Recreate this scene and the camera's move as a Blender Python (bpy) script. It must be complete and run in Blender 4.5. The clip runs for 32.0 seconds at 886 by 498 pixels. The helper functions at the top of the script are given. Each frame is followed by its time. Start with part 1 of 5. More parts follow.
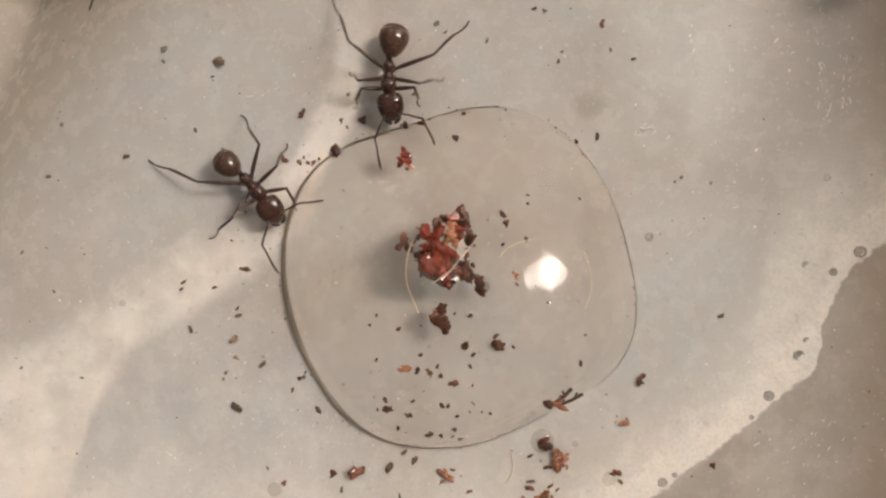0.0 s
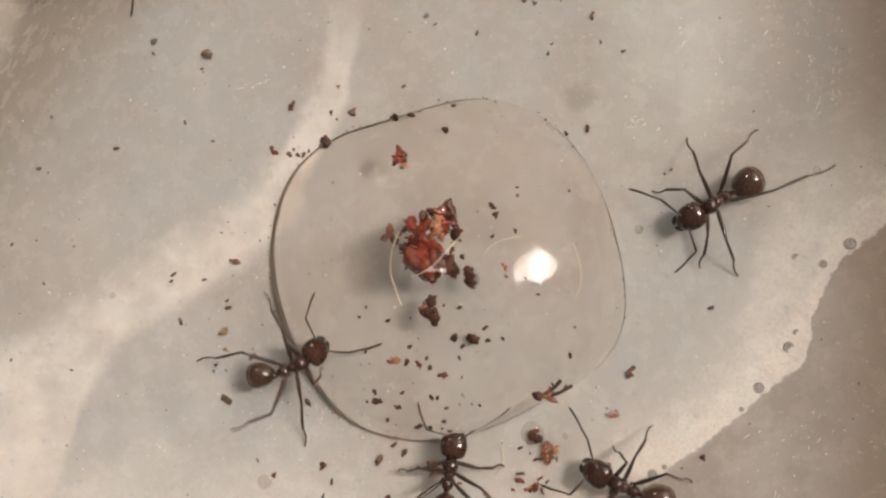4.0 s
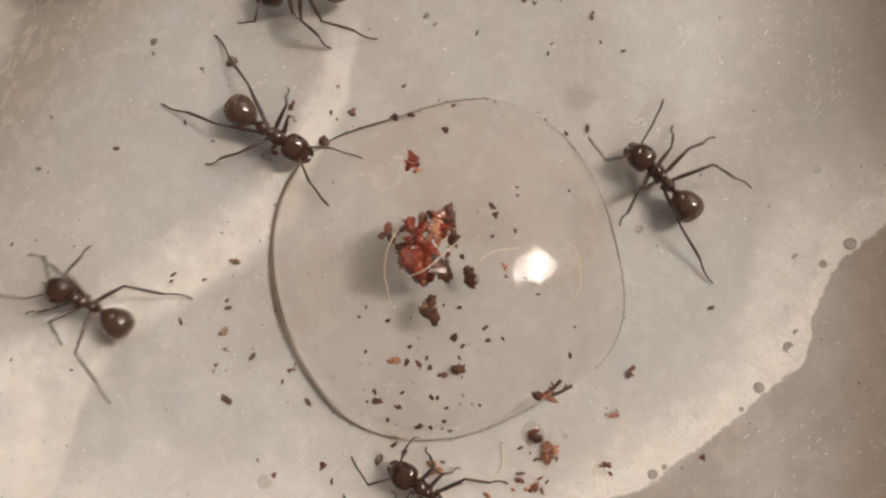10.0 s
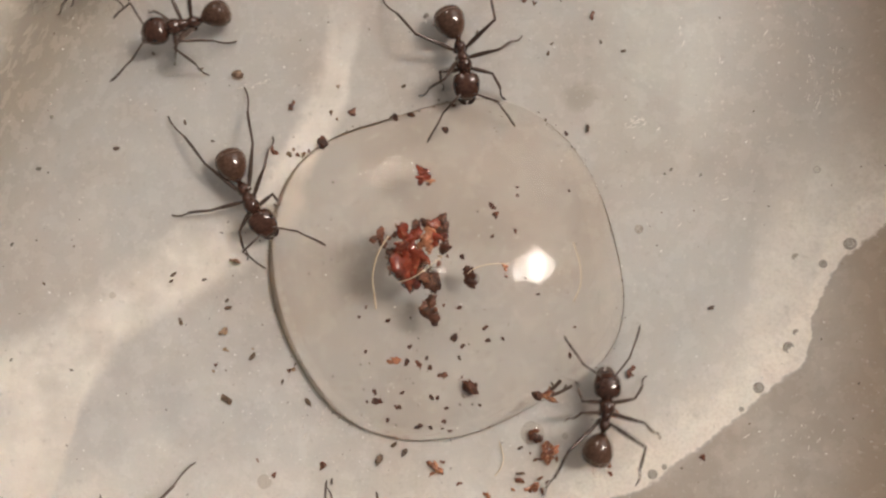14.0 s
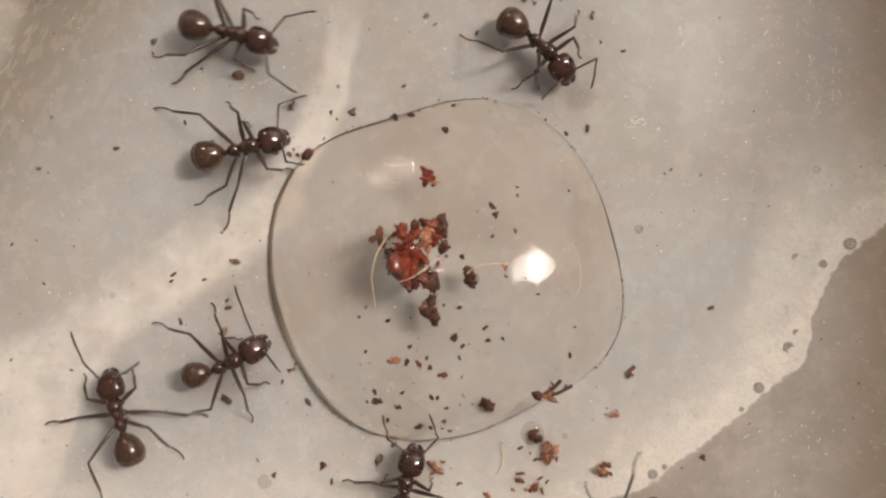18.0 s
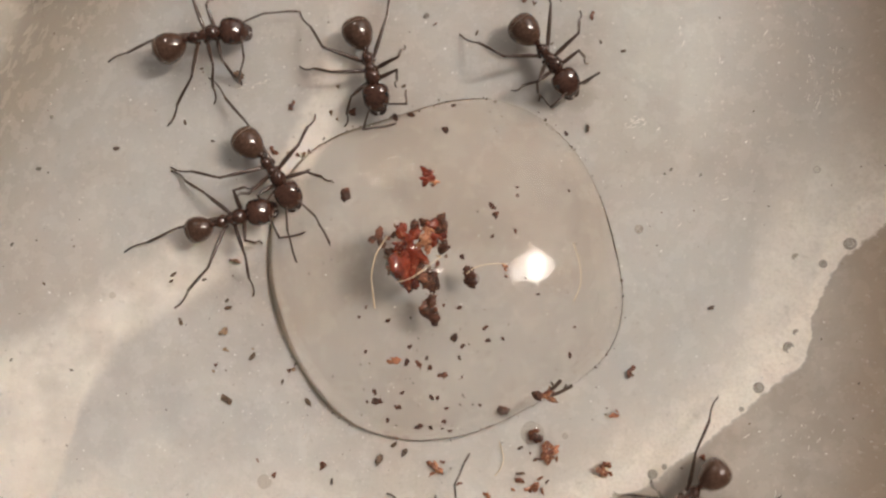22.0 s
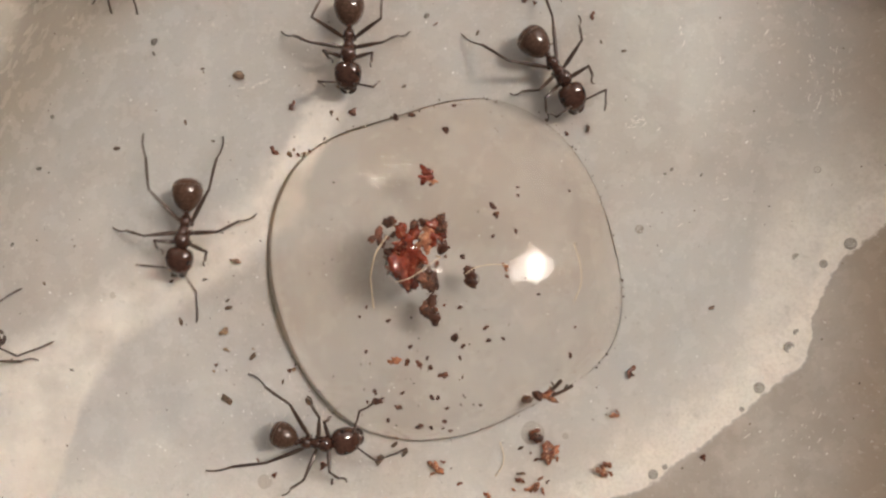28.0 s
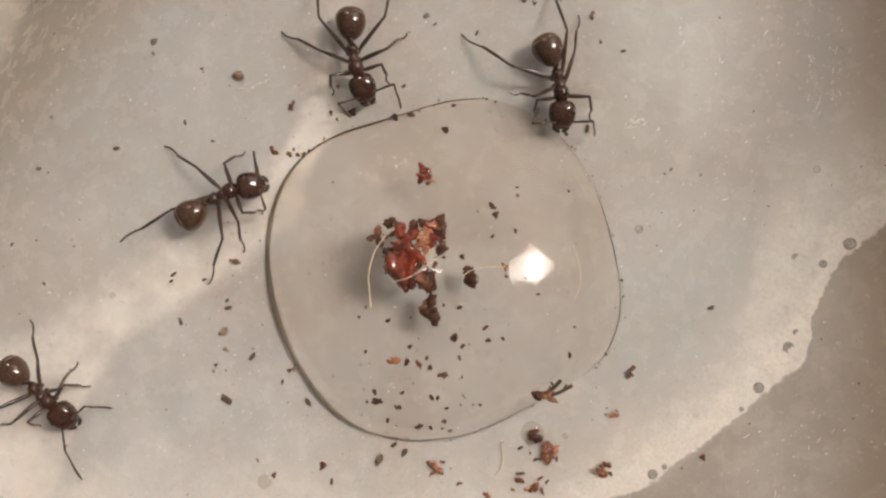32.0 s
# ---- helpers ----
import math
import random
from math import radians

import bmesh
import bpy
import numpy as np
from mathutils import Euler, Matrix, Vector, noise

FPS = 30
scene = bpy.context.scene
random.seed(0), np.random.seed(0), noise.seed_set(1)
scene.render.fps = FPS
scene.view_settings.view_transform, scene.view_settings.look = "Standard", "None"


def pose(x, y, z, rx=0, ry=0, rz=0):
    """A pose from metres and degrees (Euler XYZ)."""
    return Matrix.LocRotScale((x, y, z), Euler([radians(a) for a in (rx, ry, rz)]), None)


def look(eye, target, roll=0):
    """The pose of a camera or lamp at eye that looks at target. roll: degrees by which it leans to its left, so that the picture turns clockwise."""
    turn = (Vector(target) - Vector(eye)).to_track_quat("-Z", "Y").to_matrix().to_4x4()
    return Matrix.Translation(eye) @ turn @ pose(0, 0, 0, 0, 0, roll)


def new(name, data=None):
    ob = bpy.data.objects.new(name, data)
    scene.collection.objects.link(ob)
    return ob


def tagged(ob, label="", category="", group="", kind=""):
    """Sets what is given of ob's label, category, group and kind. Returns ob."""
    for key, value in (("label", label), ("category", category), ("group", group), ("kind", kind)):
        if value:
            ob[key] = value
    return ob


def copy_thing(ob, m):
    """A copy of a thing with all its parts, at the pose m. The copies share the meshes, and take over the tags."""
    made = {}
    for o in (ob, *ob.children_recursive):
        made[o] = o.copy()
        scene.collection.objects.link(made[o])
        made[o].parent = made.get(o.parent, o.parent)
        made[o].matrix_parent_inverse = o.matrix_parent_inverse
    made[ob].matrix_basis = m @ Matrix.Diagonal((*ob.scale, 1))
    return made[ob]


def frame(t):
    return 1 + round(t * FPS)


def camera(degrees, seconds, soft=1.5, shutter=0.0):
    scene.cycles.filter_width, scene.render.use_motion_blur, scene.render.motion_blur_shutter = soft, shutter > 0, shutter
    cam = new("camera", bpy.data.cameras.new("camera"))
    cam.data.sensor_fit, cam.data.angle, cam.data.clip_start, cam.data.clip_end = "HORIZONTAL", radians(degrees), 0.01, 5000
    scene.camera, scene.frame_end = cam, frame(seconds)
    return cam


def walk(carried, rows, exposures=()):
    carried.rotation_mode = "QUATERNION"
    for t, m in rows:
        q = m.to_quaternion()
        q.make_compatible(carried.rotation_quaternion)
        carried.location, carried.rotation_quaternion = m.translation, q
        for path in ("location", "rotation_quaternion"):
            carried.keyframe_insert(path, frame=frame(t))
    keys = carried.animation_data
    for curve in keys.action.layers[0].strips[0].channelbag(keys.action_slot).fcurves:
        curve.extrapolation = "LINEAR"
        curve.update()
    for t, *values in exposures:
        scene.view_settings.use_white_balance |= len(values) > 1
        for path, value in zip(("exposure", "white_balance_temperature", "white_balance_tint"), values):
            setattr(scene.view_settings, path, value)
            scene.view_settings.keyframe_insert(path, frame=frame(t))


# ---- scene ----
# Scale: one unit U is 0.03 mm, about a two-hundredth of an ant's length; the drop is 18.6 mm wide.
U = 0.00003
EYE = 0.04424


# camera: held over the drop, looking straight down, settling in the first four seconds
cam = camera(56, 32.0, soft=2.4, shutter=0.5)
SETTLE = [(0.0, -0.54, 0.42), (0.5, -0.60, 0.45), (1.0, -0.51, 0.42), (1.5, -0.42, 0.33), (2.0, -0.345, 0.255), (2.5, -0.24, 0.18),
          (3.0, -0.165, 0.105), (3.5, -0.045, 0.045), (4.2, 0, 0), (24.4, 0, 0), (25.0, -0.06, 0), (28.0, -0.024, 0), (29.0, 0, 0), (32.0, 0, 0)]
walk(cam, [(t, pose(x * 0.001, y * 0.001, EYE)) for t, x, y in SETTLE])

# ---- light: a desk lamp on one side, a second lamp farther up the table, an added soft fill between them, dim room ----
world = bpy.data.worlds.new("room")
scene.world = world
world.use_nodes = True
_tree = world.node_tree
_gen = _tree.nodes.new("ShaderNodeTexCoord")
_sep = _tree.nodes.new("ShaderNodeSeparateXYZ")
_fade = _tree.nodes.new("ShaderNodeMapRange")
_mix = _tree.nodes.new("ShaderNodeMix")
_mix.data_type = "RGBA"
_tree.links.new(_gen.outputs["Generated"], _sep.inputs[0])
_tree.links.new(_sep.outputs["Z"], _fade.inputs["Value"])
_fade.inputs["From Min"].default_value, _fade.inputs["From Max"].default_value = 0.0, 0.75
_tree.links.new(_fade.outputs["Result"], _mix.inputs["Factor"])
_mix.inputs[6].default_value, _mix.inputs[7].default_value = (0.16, 0.12, 0.09, 1), (0.975, 0.86, 0.755, 1)  # dim walls, paler ceiling
_tree.links.new(_mix.outputs[2], _tree.nodes["Background"].inputs["Color"])
_tree.nodes["Background"].inputs["Strength"].default_value = 0.21


def lamp(name, azimuth, elevation, distance, sx, sy, watts, colour, roll=0, target=(0, 0, 0), spread=180):
    data = bpy.data.lights.new(name, "AREA")
    data.shape = "ELLIPSE" if "bulb" not in name else "RECTANGLE"
    data.size, data.size_y, data.energy, data.color, data.spread = sx, sy, watts, colour, radians(spread)
    ob = new(name, data)
    a, e = radians(azimuth), radians(elevation)
    eye = distance * Vector((math.cos(a) * math.cos(e), math.sin(a) * math.cos(e), math.sin(e)))
    ob.matrix_world = look(eye, target, roll)
    return ob


lamp("desk_lamp_light", 25, 52, 0.45, 0.06, 0.24, 0.056, (0.975, 0.855, 0.755), -23, (-0.036, -0.002, 0), 36)
lamp("desk_bulb_light", 25, 50, 0.45, 0.075, 0.075, 0.0085, (0.975, 0.855, 0.755), 45, (-0.036, -0.002, 0), 20)
lamp("desk_lamp_second_light", 31, 62, 0.45, 0.04, 0.03, 0.08, (0.98, 0.865, 0.75), 0)
lamp("far_lamp_light", 109, 38, 0.5, 0.04, 0.022, 0.36, (0.98, 0.87, 0.755), 20)
lamp("far_lamp_second_light", 112, 40, 0.5, 0.05, 0.04, 0.05, (0.98, 0.87, 0.755), 20)
# broad fill added for brightness and soft shadows, with no known source
lamp("window_light", 50, 38, 0.6, 0.9, 0.8, 0.42, (0.975, 0.872, 0.795), 0, (-0.035, 0.0, 0), 60)
scene.view_settings.exposure = -0.04


# ---- materials ----
class Nodes:
    """Short hand for one node material."""

    def __init__(self, name, rough=0.5, colour=(0.5, 0.5, 0.5), metallic=0.0, spec=0.5):
        self.mat = bpy.data.materials.new(name)
        self.mat.use_nodes = True
        self.tree = self.mat.node_tree
        self.bsdf = self.tree.nodes["Principled BSDF"]
        self.bsdf.inputs["Base Color"].default_value = (*colour, 1)
        self.bsdf.inputs["Roughness"].default_value = rough
        self.bsdf.inputs["Metallic"].default_value = metallic
        self.bsdf.inputs["Specular IOR Level"].default_value = spec

    def add(self, kind, **inputs):
        node = self.tree.nodes.new(kind)
        for key, value in inputs.items():
            name = key.replace("_", " ")
            self.plug(node.inputs[int(name[1:])] if name[0] == "i" and name[1:].isdigit() else node.inputs[name], value)
        return node

    def plug(self, socket, value):
        if isinstance(value, bpy.types.NodeSocket):
            self.tree.links.new(value, socket)
        else:
            socket.default_value = value

    def math(self, op, a, b=0.0, clamp=False):
        node = self.tree.nodes.new("ShaderNodeMath")
        node.operation, node.use_clamp = op, clamp
        self.plug(node.inputs[0], a)
        self.plug(node.inputs[1], b)
        return node.outputs[0]

    def noise(self, scale, detail=4.0, rough=0.55, vector=None):
        node = self.add("ShaderNodeTexNoise", Scale=scale, Detail=detail, Roughness=rough)
        if vector is not None:
            self.tree.links.new(vector, node.inputs["Vector"])
        return node.outputs["Fac"]

    def ramp(self, fac, low, high, smooth=True):
        """0 below low, 1 above high."""
        node = self.tree.nodes.new("ShaderNodeMapRange")
        node.interpolation_type = "SMOOTHSTEP" if smooth else "LINEAR"
        self.plug(node.inputs["Value"], fac)
        node.inputs["From Min"].default_value, node.inputs["From Max"].default_value = low, high
        return node.outputs["Result"]

    def mix(self, fac, a, b):
        node = self.tree.nodes.new("ShaderNodeMix")
        node.data_type = "RGBA"
        self.plug(node.inputs["Factor"], fac)
        for socket, value in ((node.inputs[6], a), (node.inputs[7], b)):
            if isinstance(value, tuple):
                value = (*value, 1)
            self.plug(socket, value)
        return node.outputs[2]

    def curve(self, value, points):
        node = self.tree.nodes.new("ShaderNodeFloatCurve")
        line = node.mapping.curves[0]
        for i, (x, y) in enumerate(points):
            if i < 2:
                line.points[i].location = (x, y)
            else:
                line.points.new(x, y)
        node.mapping.extend = "HORIZONTAL"
        node.mapping.update()
        self.plug(node.inputs["Value"], value)
        return node.outputs["Value"]

    def bump(self, height, strength, distance):
        node = self.add("ShaderNodeBump", Height=height, Strength=strength, Distance=distance)
        self.tree.links.new(node.outputs["Normal"], self.bsdf.inputs["Normal"])

    def colour(self, socket):
        self.tree.links.new(socket, self.bsdf.inputs["Base Color"])


def slab_material():
    """Frosted grey-white slab with two cream veins and a browner outer zone."""
    n = Nodes("veined_slab", rough=0.5, spec=0.35)
    coord = n.add("ShaderNodeTexCoord").outputs["Object"]
    broad = n.noise(140, 3, 0.5, coord)
    mid = n.noise(900, 5, 0.6, coord)
    fine = n.noise(5200, 4, 0.65, coord)
    split = n.add("ShaderNodeSeparateXYZ", Vector=coord)
    wob = n.math("ADD", n.math("MULTIPLY", n.math("SUBTRACT", broad, 0.5), 0.03), n.math("MULTIPLY", n.math("SUBTRACT", mid, 0.5), 0.022))
    u = n.math("ADD", n.math("ADD", n.math("DIVIDE", split.outputs["X"], 0.04704), 0.5), n.math("MULTIPLY", wob, 0.6))
    v = n.math("ADD", n.math("SUBTRACT", 0.28125, n.math("DIVIDE", split.outputs["Y"], 0.04704)), wob)
    # vein along the near side of the drop: upper and lower edge, then its narrow arm
    top = n.curve(u, [(0, 0.39), (0.064, 0.36), (0.128, 0.31), (0.19, 0.27), (0.255, 0.235), (0.31, 0.19), (0.36, 0.15)])
    low = n.curve(u, [(0, 0.62), (0.06, 0.55), (0.1, 0.44), (0.16, 0.375), (0.22, 0.335), (0.27, 0.3), (0.35, 0.25)])
    vein = n.math("MULTIPLY", n.ramp(n.math("SUBTRACT", v, top), -0.022, 0.035), n.ramp(n.math("SUBTRACT", low, v), -0.014, 0.020))
    vein = n.math("MULTIPLY", vein, n.ramp(u, 0.36, 0.335))
    arm_l = n.curve(v, [(0, 0.372), (0.06, 0.362), (0.13, 0.342), (0.2, 0.30), (0.26, 0.26)])
    arm_r = n.curve(v, [(0, 0.412), (0.06, 0.4), (0.13, 0.388), (0.17, 0.37), (0.26, 0.33)])
    arm = n.math("MULTIPLY", n.ramp(n.math("SUBTRACT", u, arm_l), -0.008, 0.012), n.ramp(n.math("SUBTRACT", arm_r, u), -0.006, 0.008))
    arm = n.math("MULTIPLY", arm, n.math("MULTIPLY", n.ramp(v, -0.04, 0.12), n.ramp(v, 0.25, 0.2)))
    # vein beyond the drop, sharp on its outer edge
    top2 = n.curve(u, [(0.6, 0.535), (0.67, 0.50), (0.765, 0.445), (0.83, 0.375), (0.86, 0.27), (0.893, 0.21), (0.944, 0.178), (1, 0.15)])
    low2 = n.curve(u, [(0.6, 0.63), (0.7, 0.56), (0.733, 0.545), (0.79, 0.504), (0.855, 0.453), (0.911, 0.398), (0.921, 0.344), (0.943, 0.296), (0.966, 0.268), (1, 0.24)])
    rough_edge = n.math("SUBTRACT", low2, v)
    vein2 = n.math("MULTIPLY", n.ramp(n.math("SUBTRACT", v, top2), -0.09, 0.085), n.ramp(rough_edge, -0.002, 0.004))
    vein2 = n.math("MULTIPLY", n.math("ADD", n.math("MULTIPLY", vein2, 0.66), n.math("MULTIPLY", n.math("MULTIPLY", n.ramp(rough_edge, 0.085, 0.0), vein2), 0.62)), n.math("ADD", 0.74, n.math("ADD", n.math("MULTIPLY", mid, 0.2), n.math("MULTIPLY", fine, 0.25))), clamp=True)
    outer = n.math("MULTIPLY", n.ramp(rough_edge, 0.001, -0.004), n.ramp(u, 0.6, 0.66))
    cool = n.noise(75, 4, 0.6, coord)
    grey = n.mix(n.ramp(broad, 0.36, 0.66), (0.475, 0.445, 0.415), (0.545, 0.52, 0.49))
    grey = n.mix(n.math("MULTIPLY", n.ramp(cool, 0.42, 0.58), 0.8), grey, (0.50, 0.498, 0.487))
    wisp = n.noise(330, 8, 0.6, coord)
    grey = n.mix(n.math("MULTIPLY", n.ramp(wisp, 0.48, 0.8), 0.45), grey, (0.64, 0.62, 0.585))
    grey = n.mix(n.math("MULTIPLY", n.ramp(wisp, 0.5, 0.24), 0.3), grey, (0.42, 0.385, 0.345))
    grey = n.mix(n.math("MULTIPLY", outer, 0.8), grey, n.mix(n.ramp(wisp, 0.4, 0.62), (0.42, 0.37, 0.32), (0.49, 0.445, 0.395)))
    # cooler, paler stone on the low side; a pale cloud, a darker patch and a brown smudge higher up; darker brown
    # towards the upper left corner; tan towards the rim
    def spot(u0, v0, ru, rv):
        du, dv = n.math("DIVIDE", n.math("SUBTRACT", u, u0), ru), n.math("DIVIDE", n.math("SUBTRACT", v, v0), rv)
        return n.ramp(n.math("ADD", n.math("MULTIPLY", du, du), n.math("MULTIPLY", dv, dv)), 1.0, 0.0)

    grey = n.mix(n.math("MULTIPLY", spot(0.17, 0.56, 0.3, 0.27), 0.8), grey, n.mix(n.ramp(wisp, 0.36, 0.62), (0.52, 0.52, 0.518), (0.61, 0.605, 0.597)))
    grey = n.mix(n.math("MULTIPLY", spot(0.78, 0.32, 0.14, 0.16), 0.5), grey, (0.56, 0.565, 0.555))
    grey = n.mix(n.math("MULTIPLY", n.math("MULTIPLY", spot(0.735, 0.06, 0.1, 0.17), n.ramp(wisp, 0.3, 0.6)), 0.5), grey, (0.57, 0.575, 0.535))
    grey = n.mix(n.math("MULTIPLY", spot(0.79, 0.095, 0.035, 0.085), 0.5), grey, (0.60, 0.60, 0.565))
    grey = n.mix(n.math("MULTIPLY", spot(0.87, 0.12, 0.1, 0.2), 0.6), grey, (0.43, 0.402, 0.37))
    grey = n.mix(n.math("MULTIPLY", spot(0.652, 0.108, 0.024, 0.022), 0.5), grey, (0.34, 0.30, 0.25))
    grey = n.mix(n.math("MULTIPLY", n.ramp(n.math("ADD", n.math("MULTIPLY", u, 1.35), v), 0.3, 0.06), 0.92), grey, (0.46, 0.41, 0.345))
    grey = n.mix(n.math("MULTIPLY", n.ramp(u, 0.915, 0.99), 0.85), grey, (0.46, 0.375, 0.295))
    cream = n.mix(n.ramp(fine, 0.3, 0.7), (0.78, 0.73, 0.665), (0.93, 0.885, 0.82))
    pale = n.mix(n.ramp(wisp, 0.36, 0.62), (0.69, 0.65, 0.60), (0.84, 0.80, 0.745))
    tone = n.mix(n.math("MULTIPLY", n.math("MAXIMUM", vein, arm), 0.88), grey, pale)
    tone = n.mix(n.math("MULTIPLY", vein2, 0.92), tone, cream)
    # pale frost flecks, brown staining, pits
    fleck = n.ramp(n.noise(3400, 2, 0.5, coord), 0.63, 0.74)
    tone = n.mix(n.math("MULTIPLY", fleck, 0.3), tone, (0.80, 0.77, 0.72))
    stain = n.ramp(n.noise(420, 5, 0.7, coord), 0.58, 0.76)
    tone = n.mix(n.math("MULTIPLY", stain, 0.16), tone, (0.36, 0.30, 0.24))
    tone = n.mix(n.math("MULTIPLY", n.ramp(n.noise(1900, 3, 0.6, coord), 0.6, 0.74), 0.25), tone, (0.34, 0.31, 0.28))
    tone = n.mix(n.math("MULTIPLY", n.ramp(fine, 0.52, 0.78), 0.16), tone, (0.3, 0.27, 0.24))
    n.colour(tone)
    n.plug(n.bsdf.inputs["Roughness"], n.ramp(mid, 0.1, 1.4))
    n.bsdf.inputs["Subsurface Weight"].default_value = 0.4
    n.bsdf.inputs["Subsurface Radius"].default_value = (1.0, 0.75, 0.58)
    n.bsdf.inputs["Subsurface Scale"].default_value = 0.0007
    height = n.math("ADD", n.math("MULTIPLY", mid, 1.0), n.math("MULTIPLY", fine, 0.35))
    n.bump(height, 0.2, 0.0001)
    return n.mat


def shell_material(name, dark, light, rough, grain=3000, bump=0.00001, down=0.0):
    """Dark glossy chitin, or a rough crumb: two tones mixed by noise, with fine relief."""
    n = Nodes(name, rough=rough)
    coord = n.add("ShaderNodeTexCoord").outputs["Object"]
    info = n.add("ShaderNodeObjectInfo").outputs["Random"]
    grainy = n.noise(grain, 4, 0.6, coord)
    fac = n.math("ADD", n.math("MULTIPLY", n.ramp(grainy, 0.3, 0.72), 0.75), n.math("MULTIPLY", info, 0.25))
    n.colour(n.mix(fac, dark, light))
    n.plug(n.bsdf.inputs["Roughness"], n.math("ADD", n.math("MULTIPLY", grainy, 0.2), rough - 0.1))
    n.bump(n.noise(grain * 4, 3, 0.6, coord), 0.4, bump)
    # fine pale down that covers an ant's plates
    n.bsdf.inputs["Sheen Weight"].default_value = down
    n.bsdf.inputs["Coat Weight"].default_value = 0.5 if down else 0.0
    n.bsdf.inputs["Coat Roughness"].default_value = 0.06
    n.bsdf.inputs["Sheen Roughness"].default_value = 0.35
    n.bsdf.inputs["Sheen Tint"].default_value = (0.8, 0.62, 0.48, 1)
    return n.mat


def crumb_material(name, dark, mid, light, rough, grain=3.2, wet=0.0):
    """Broken food or grit: dark, middle and pale grains side by side; the meshes are one unit long."""
    n = Nodes(name, rough=rough)
    info = n.add("ShaderNodeObjectInfo").outputs["Random"]
    coord = n.add("ShaderNodeVectorMath", i0=n.add("ShaderNodeTexCoord").outputs["Object"], i1=(0, 0, 0))
    n.tree.links.new(n.math("MULTIPLY", info, 40.0), coord.inputs[1])
    spot = coord.outputs[0]
    coarse = n.noise(grain, 3, 0.6, spot)
    fine = n.noise(grain * 3.1, 3, 0.65, spot)
    tone = n.mix(n.ramp(n.math("ADD", coarse, n.math("MULTIPLY", n.math("SUBTRACT", info, 0.5), 0.16)), 0.40, 0.58), dark, mid)
    tone = n.mix(n.math("MULTIPLY", n.ramp(fine, 0.53, 0.66), 0.8), tone, light)
    tone = n.mix(n.math("MULTIPLY", n.ramp(fine, 0.46, 0.34), 0.7), tone, dark)
    n.colour(tone)
    n.plug(n.bsdf.inputs["Roughness"], n.math("ADD", n.math("MULTIPLY", fine, 0.3), rough - 0.15))
    n.bsdf.inputs["Coat Weight"].default_value = wet
    n.bsdf.inputs["Subsurface Weight"].default_value = 0.25
    n.bsdf.inputs["Subsurface Radius"].default_value = (1.0, 0.45, 0.25)
    n.bsdf.inputs["Subsurface Scale"].default_value = 0.00012
    n.bump(fine, 0.6, 0.00005)
    return n.mat


def water_material(name, colour, film=False):
    n = Nodes(name, rough=0.0, colour=colour)
    n.bsdf.inputs["Transmission Weight"].default_value = 1.0
    n.bsdf.inputs["IOR"].default_value = 1.33
    if film:  # a crinkled patch of skin where flakes have dried on the water
        coord = n.add("ShaderNodeTexCoord").outputs["Object"]
        away = n.add("ShaderNodeVectorMath", i0=coord, i1=(-0.0028, 0.0054, 0.0018))
        away.operation = "DISTANCE"
        crinkle = n.add("ShaderNodeTexNoise", Scale=2400.0, Detail=2.0, Vector=coord).outputs["Fac"]
        n.bump(n.math("MULTIPLY", crinkle, n.ramp(away.outputs["Value"], 0.002, 0.0009)), 0.6, 0.00008)
    return n.mat


SLAB = slab_material()
WATER = water_material("sugar_water", (0.635, 0.595, 0.555), True)
BEAD = water_material("spilled_water", (0.66, 0.620, 0.58))
# tinted brown so that the drop's rim reads as shaded
EDGE_WATER = water_material("clear_water", (0.82, 0.74, 0.63))
CHITIN = shell_material("dark_brown_chitin", (0.026, 0.0105, 0.007), (0.076, 0.032, 0.021), 0.12, 7000, 0.000004, 0.25)
GASTER = shell_material("banded_gaster_chitin", (0.045, 0.0225, 0.0145), (0.105, 0.053, 0.034), 0.17, 6000, 0.000004, 0.5)
LEG = shell_material("leg_chitin", (0.030, 0.017, 0.012), (0.082, 0.048, 0.034), 0.32, 6000, 0.00001, 0.4)
EYEBLACK = shell_material("compound_eye", (0.006, 0.005, 0.005), (0.014, 0.011, 0.010), 0.2, 9000)
JAW = shell_material("reddish_jaw", (0.018, 0.0075, 0.005), (0.042, 0.017, 0.010), 0.3, 6000, 0.000003)
DARK = crumb_material("dark_crumb", (0.030, 0.011, 0.007), (0.095, 0.030, 0.015), (0.24, 0.09, 0.045), 0.42, 2.6)
RUST = crumb_material("rust_crumb", (0.045, 0.015, 0.008), (0.18, 0.056, 0.027), (0.40, 0.18, 0.10), 0.36, 3.2, 0.4)
RED = crumb_material("red_flake", (0.085, 0.014, 0.008), (0.25, 0.040, 0.020), (0.44, 0.15, 0.08), 0.22, 1.5, 0.8)
ORANGE = crumb_material("orange_crumb", (0.16, 0.045, 0.02), (0.48, 0.19, 0.09), (0.80, 0.52, 0.34), 0.4, 3.4, 0.4)
BROWN = crumb_material("brown_crumb", (0.07, 0.044, 0.030), (0.16, 0.105, 0.070), (0.34, 0.24, 0.16), 0.5, 2.6)
TAN = crumb_material("tan_crumb", (0.17, 0.10, 0.06), (0.36, 0.24, 0.15), (0.60, 0.47, 0.33), 0.5)
GREYISH = crumb_material("grey_grit", (0.11, 0.095, 0.08), (0.21, 0.19, 0.165), (0.40, 0.37, 0.33), 0.6)
PIT = crumb_material("bubble_skin", (0.30, 0.27, 0.235), (0.42, 0.385, 0.345), (0.54, 0.50, 0.455), 0.3, 1.1)
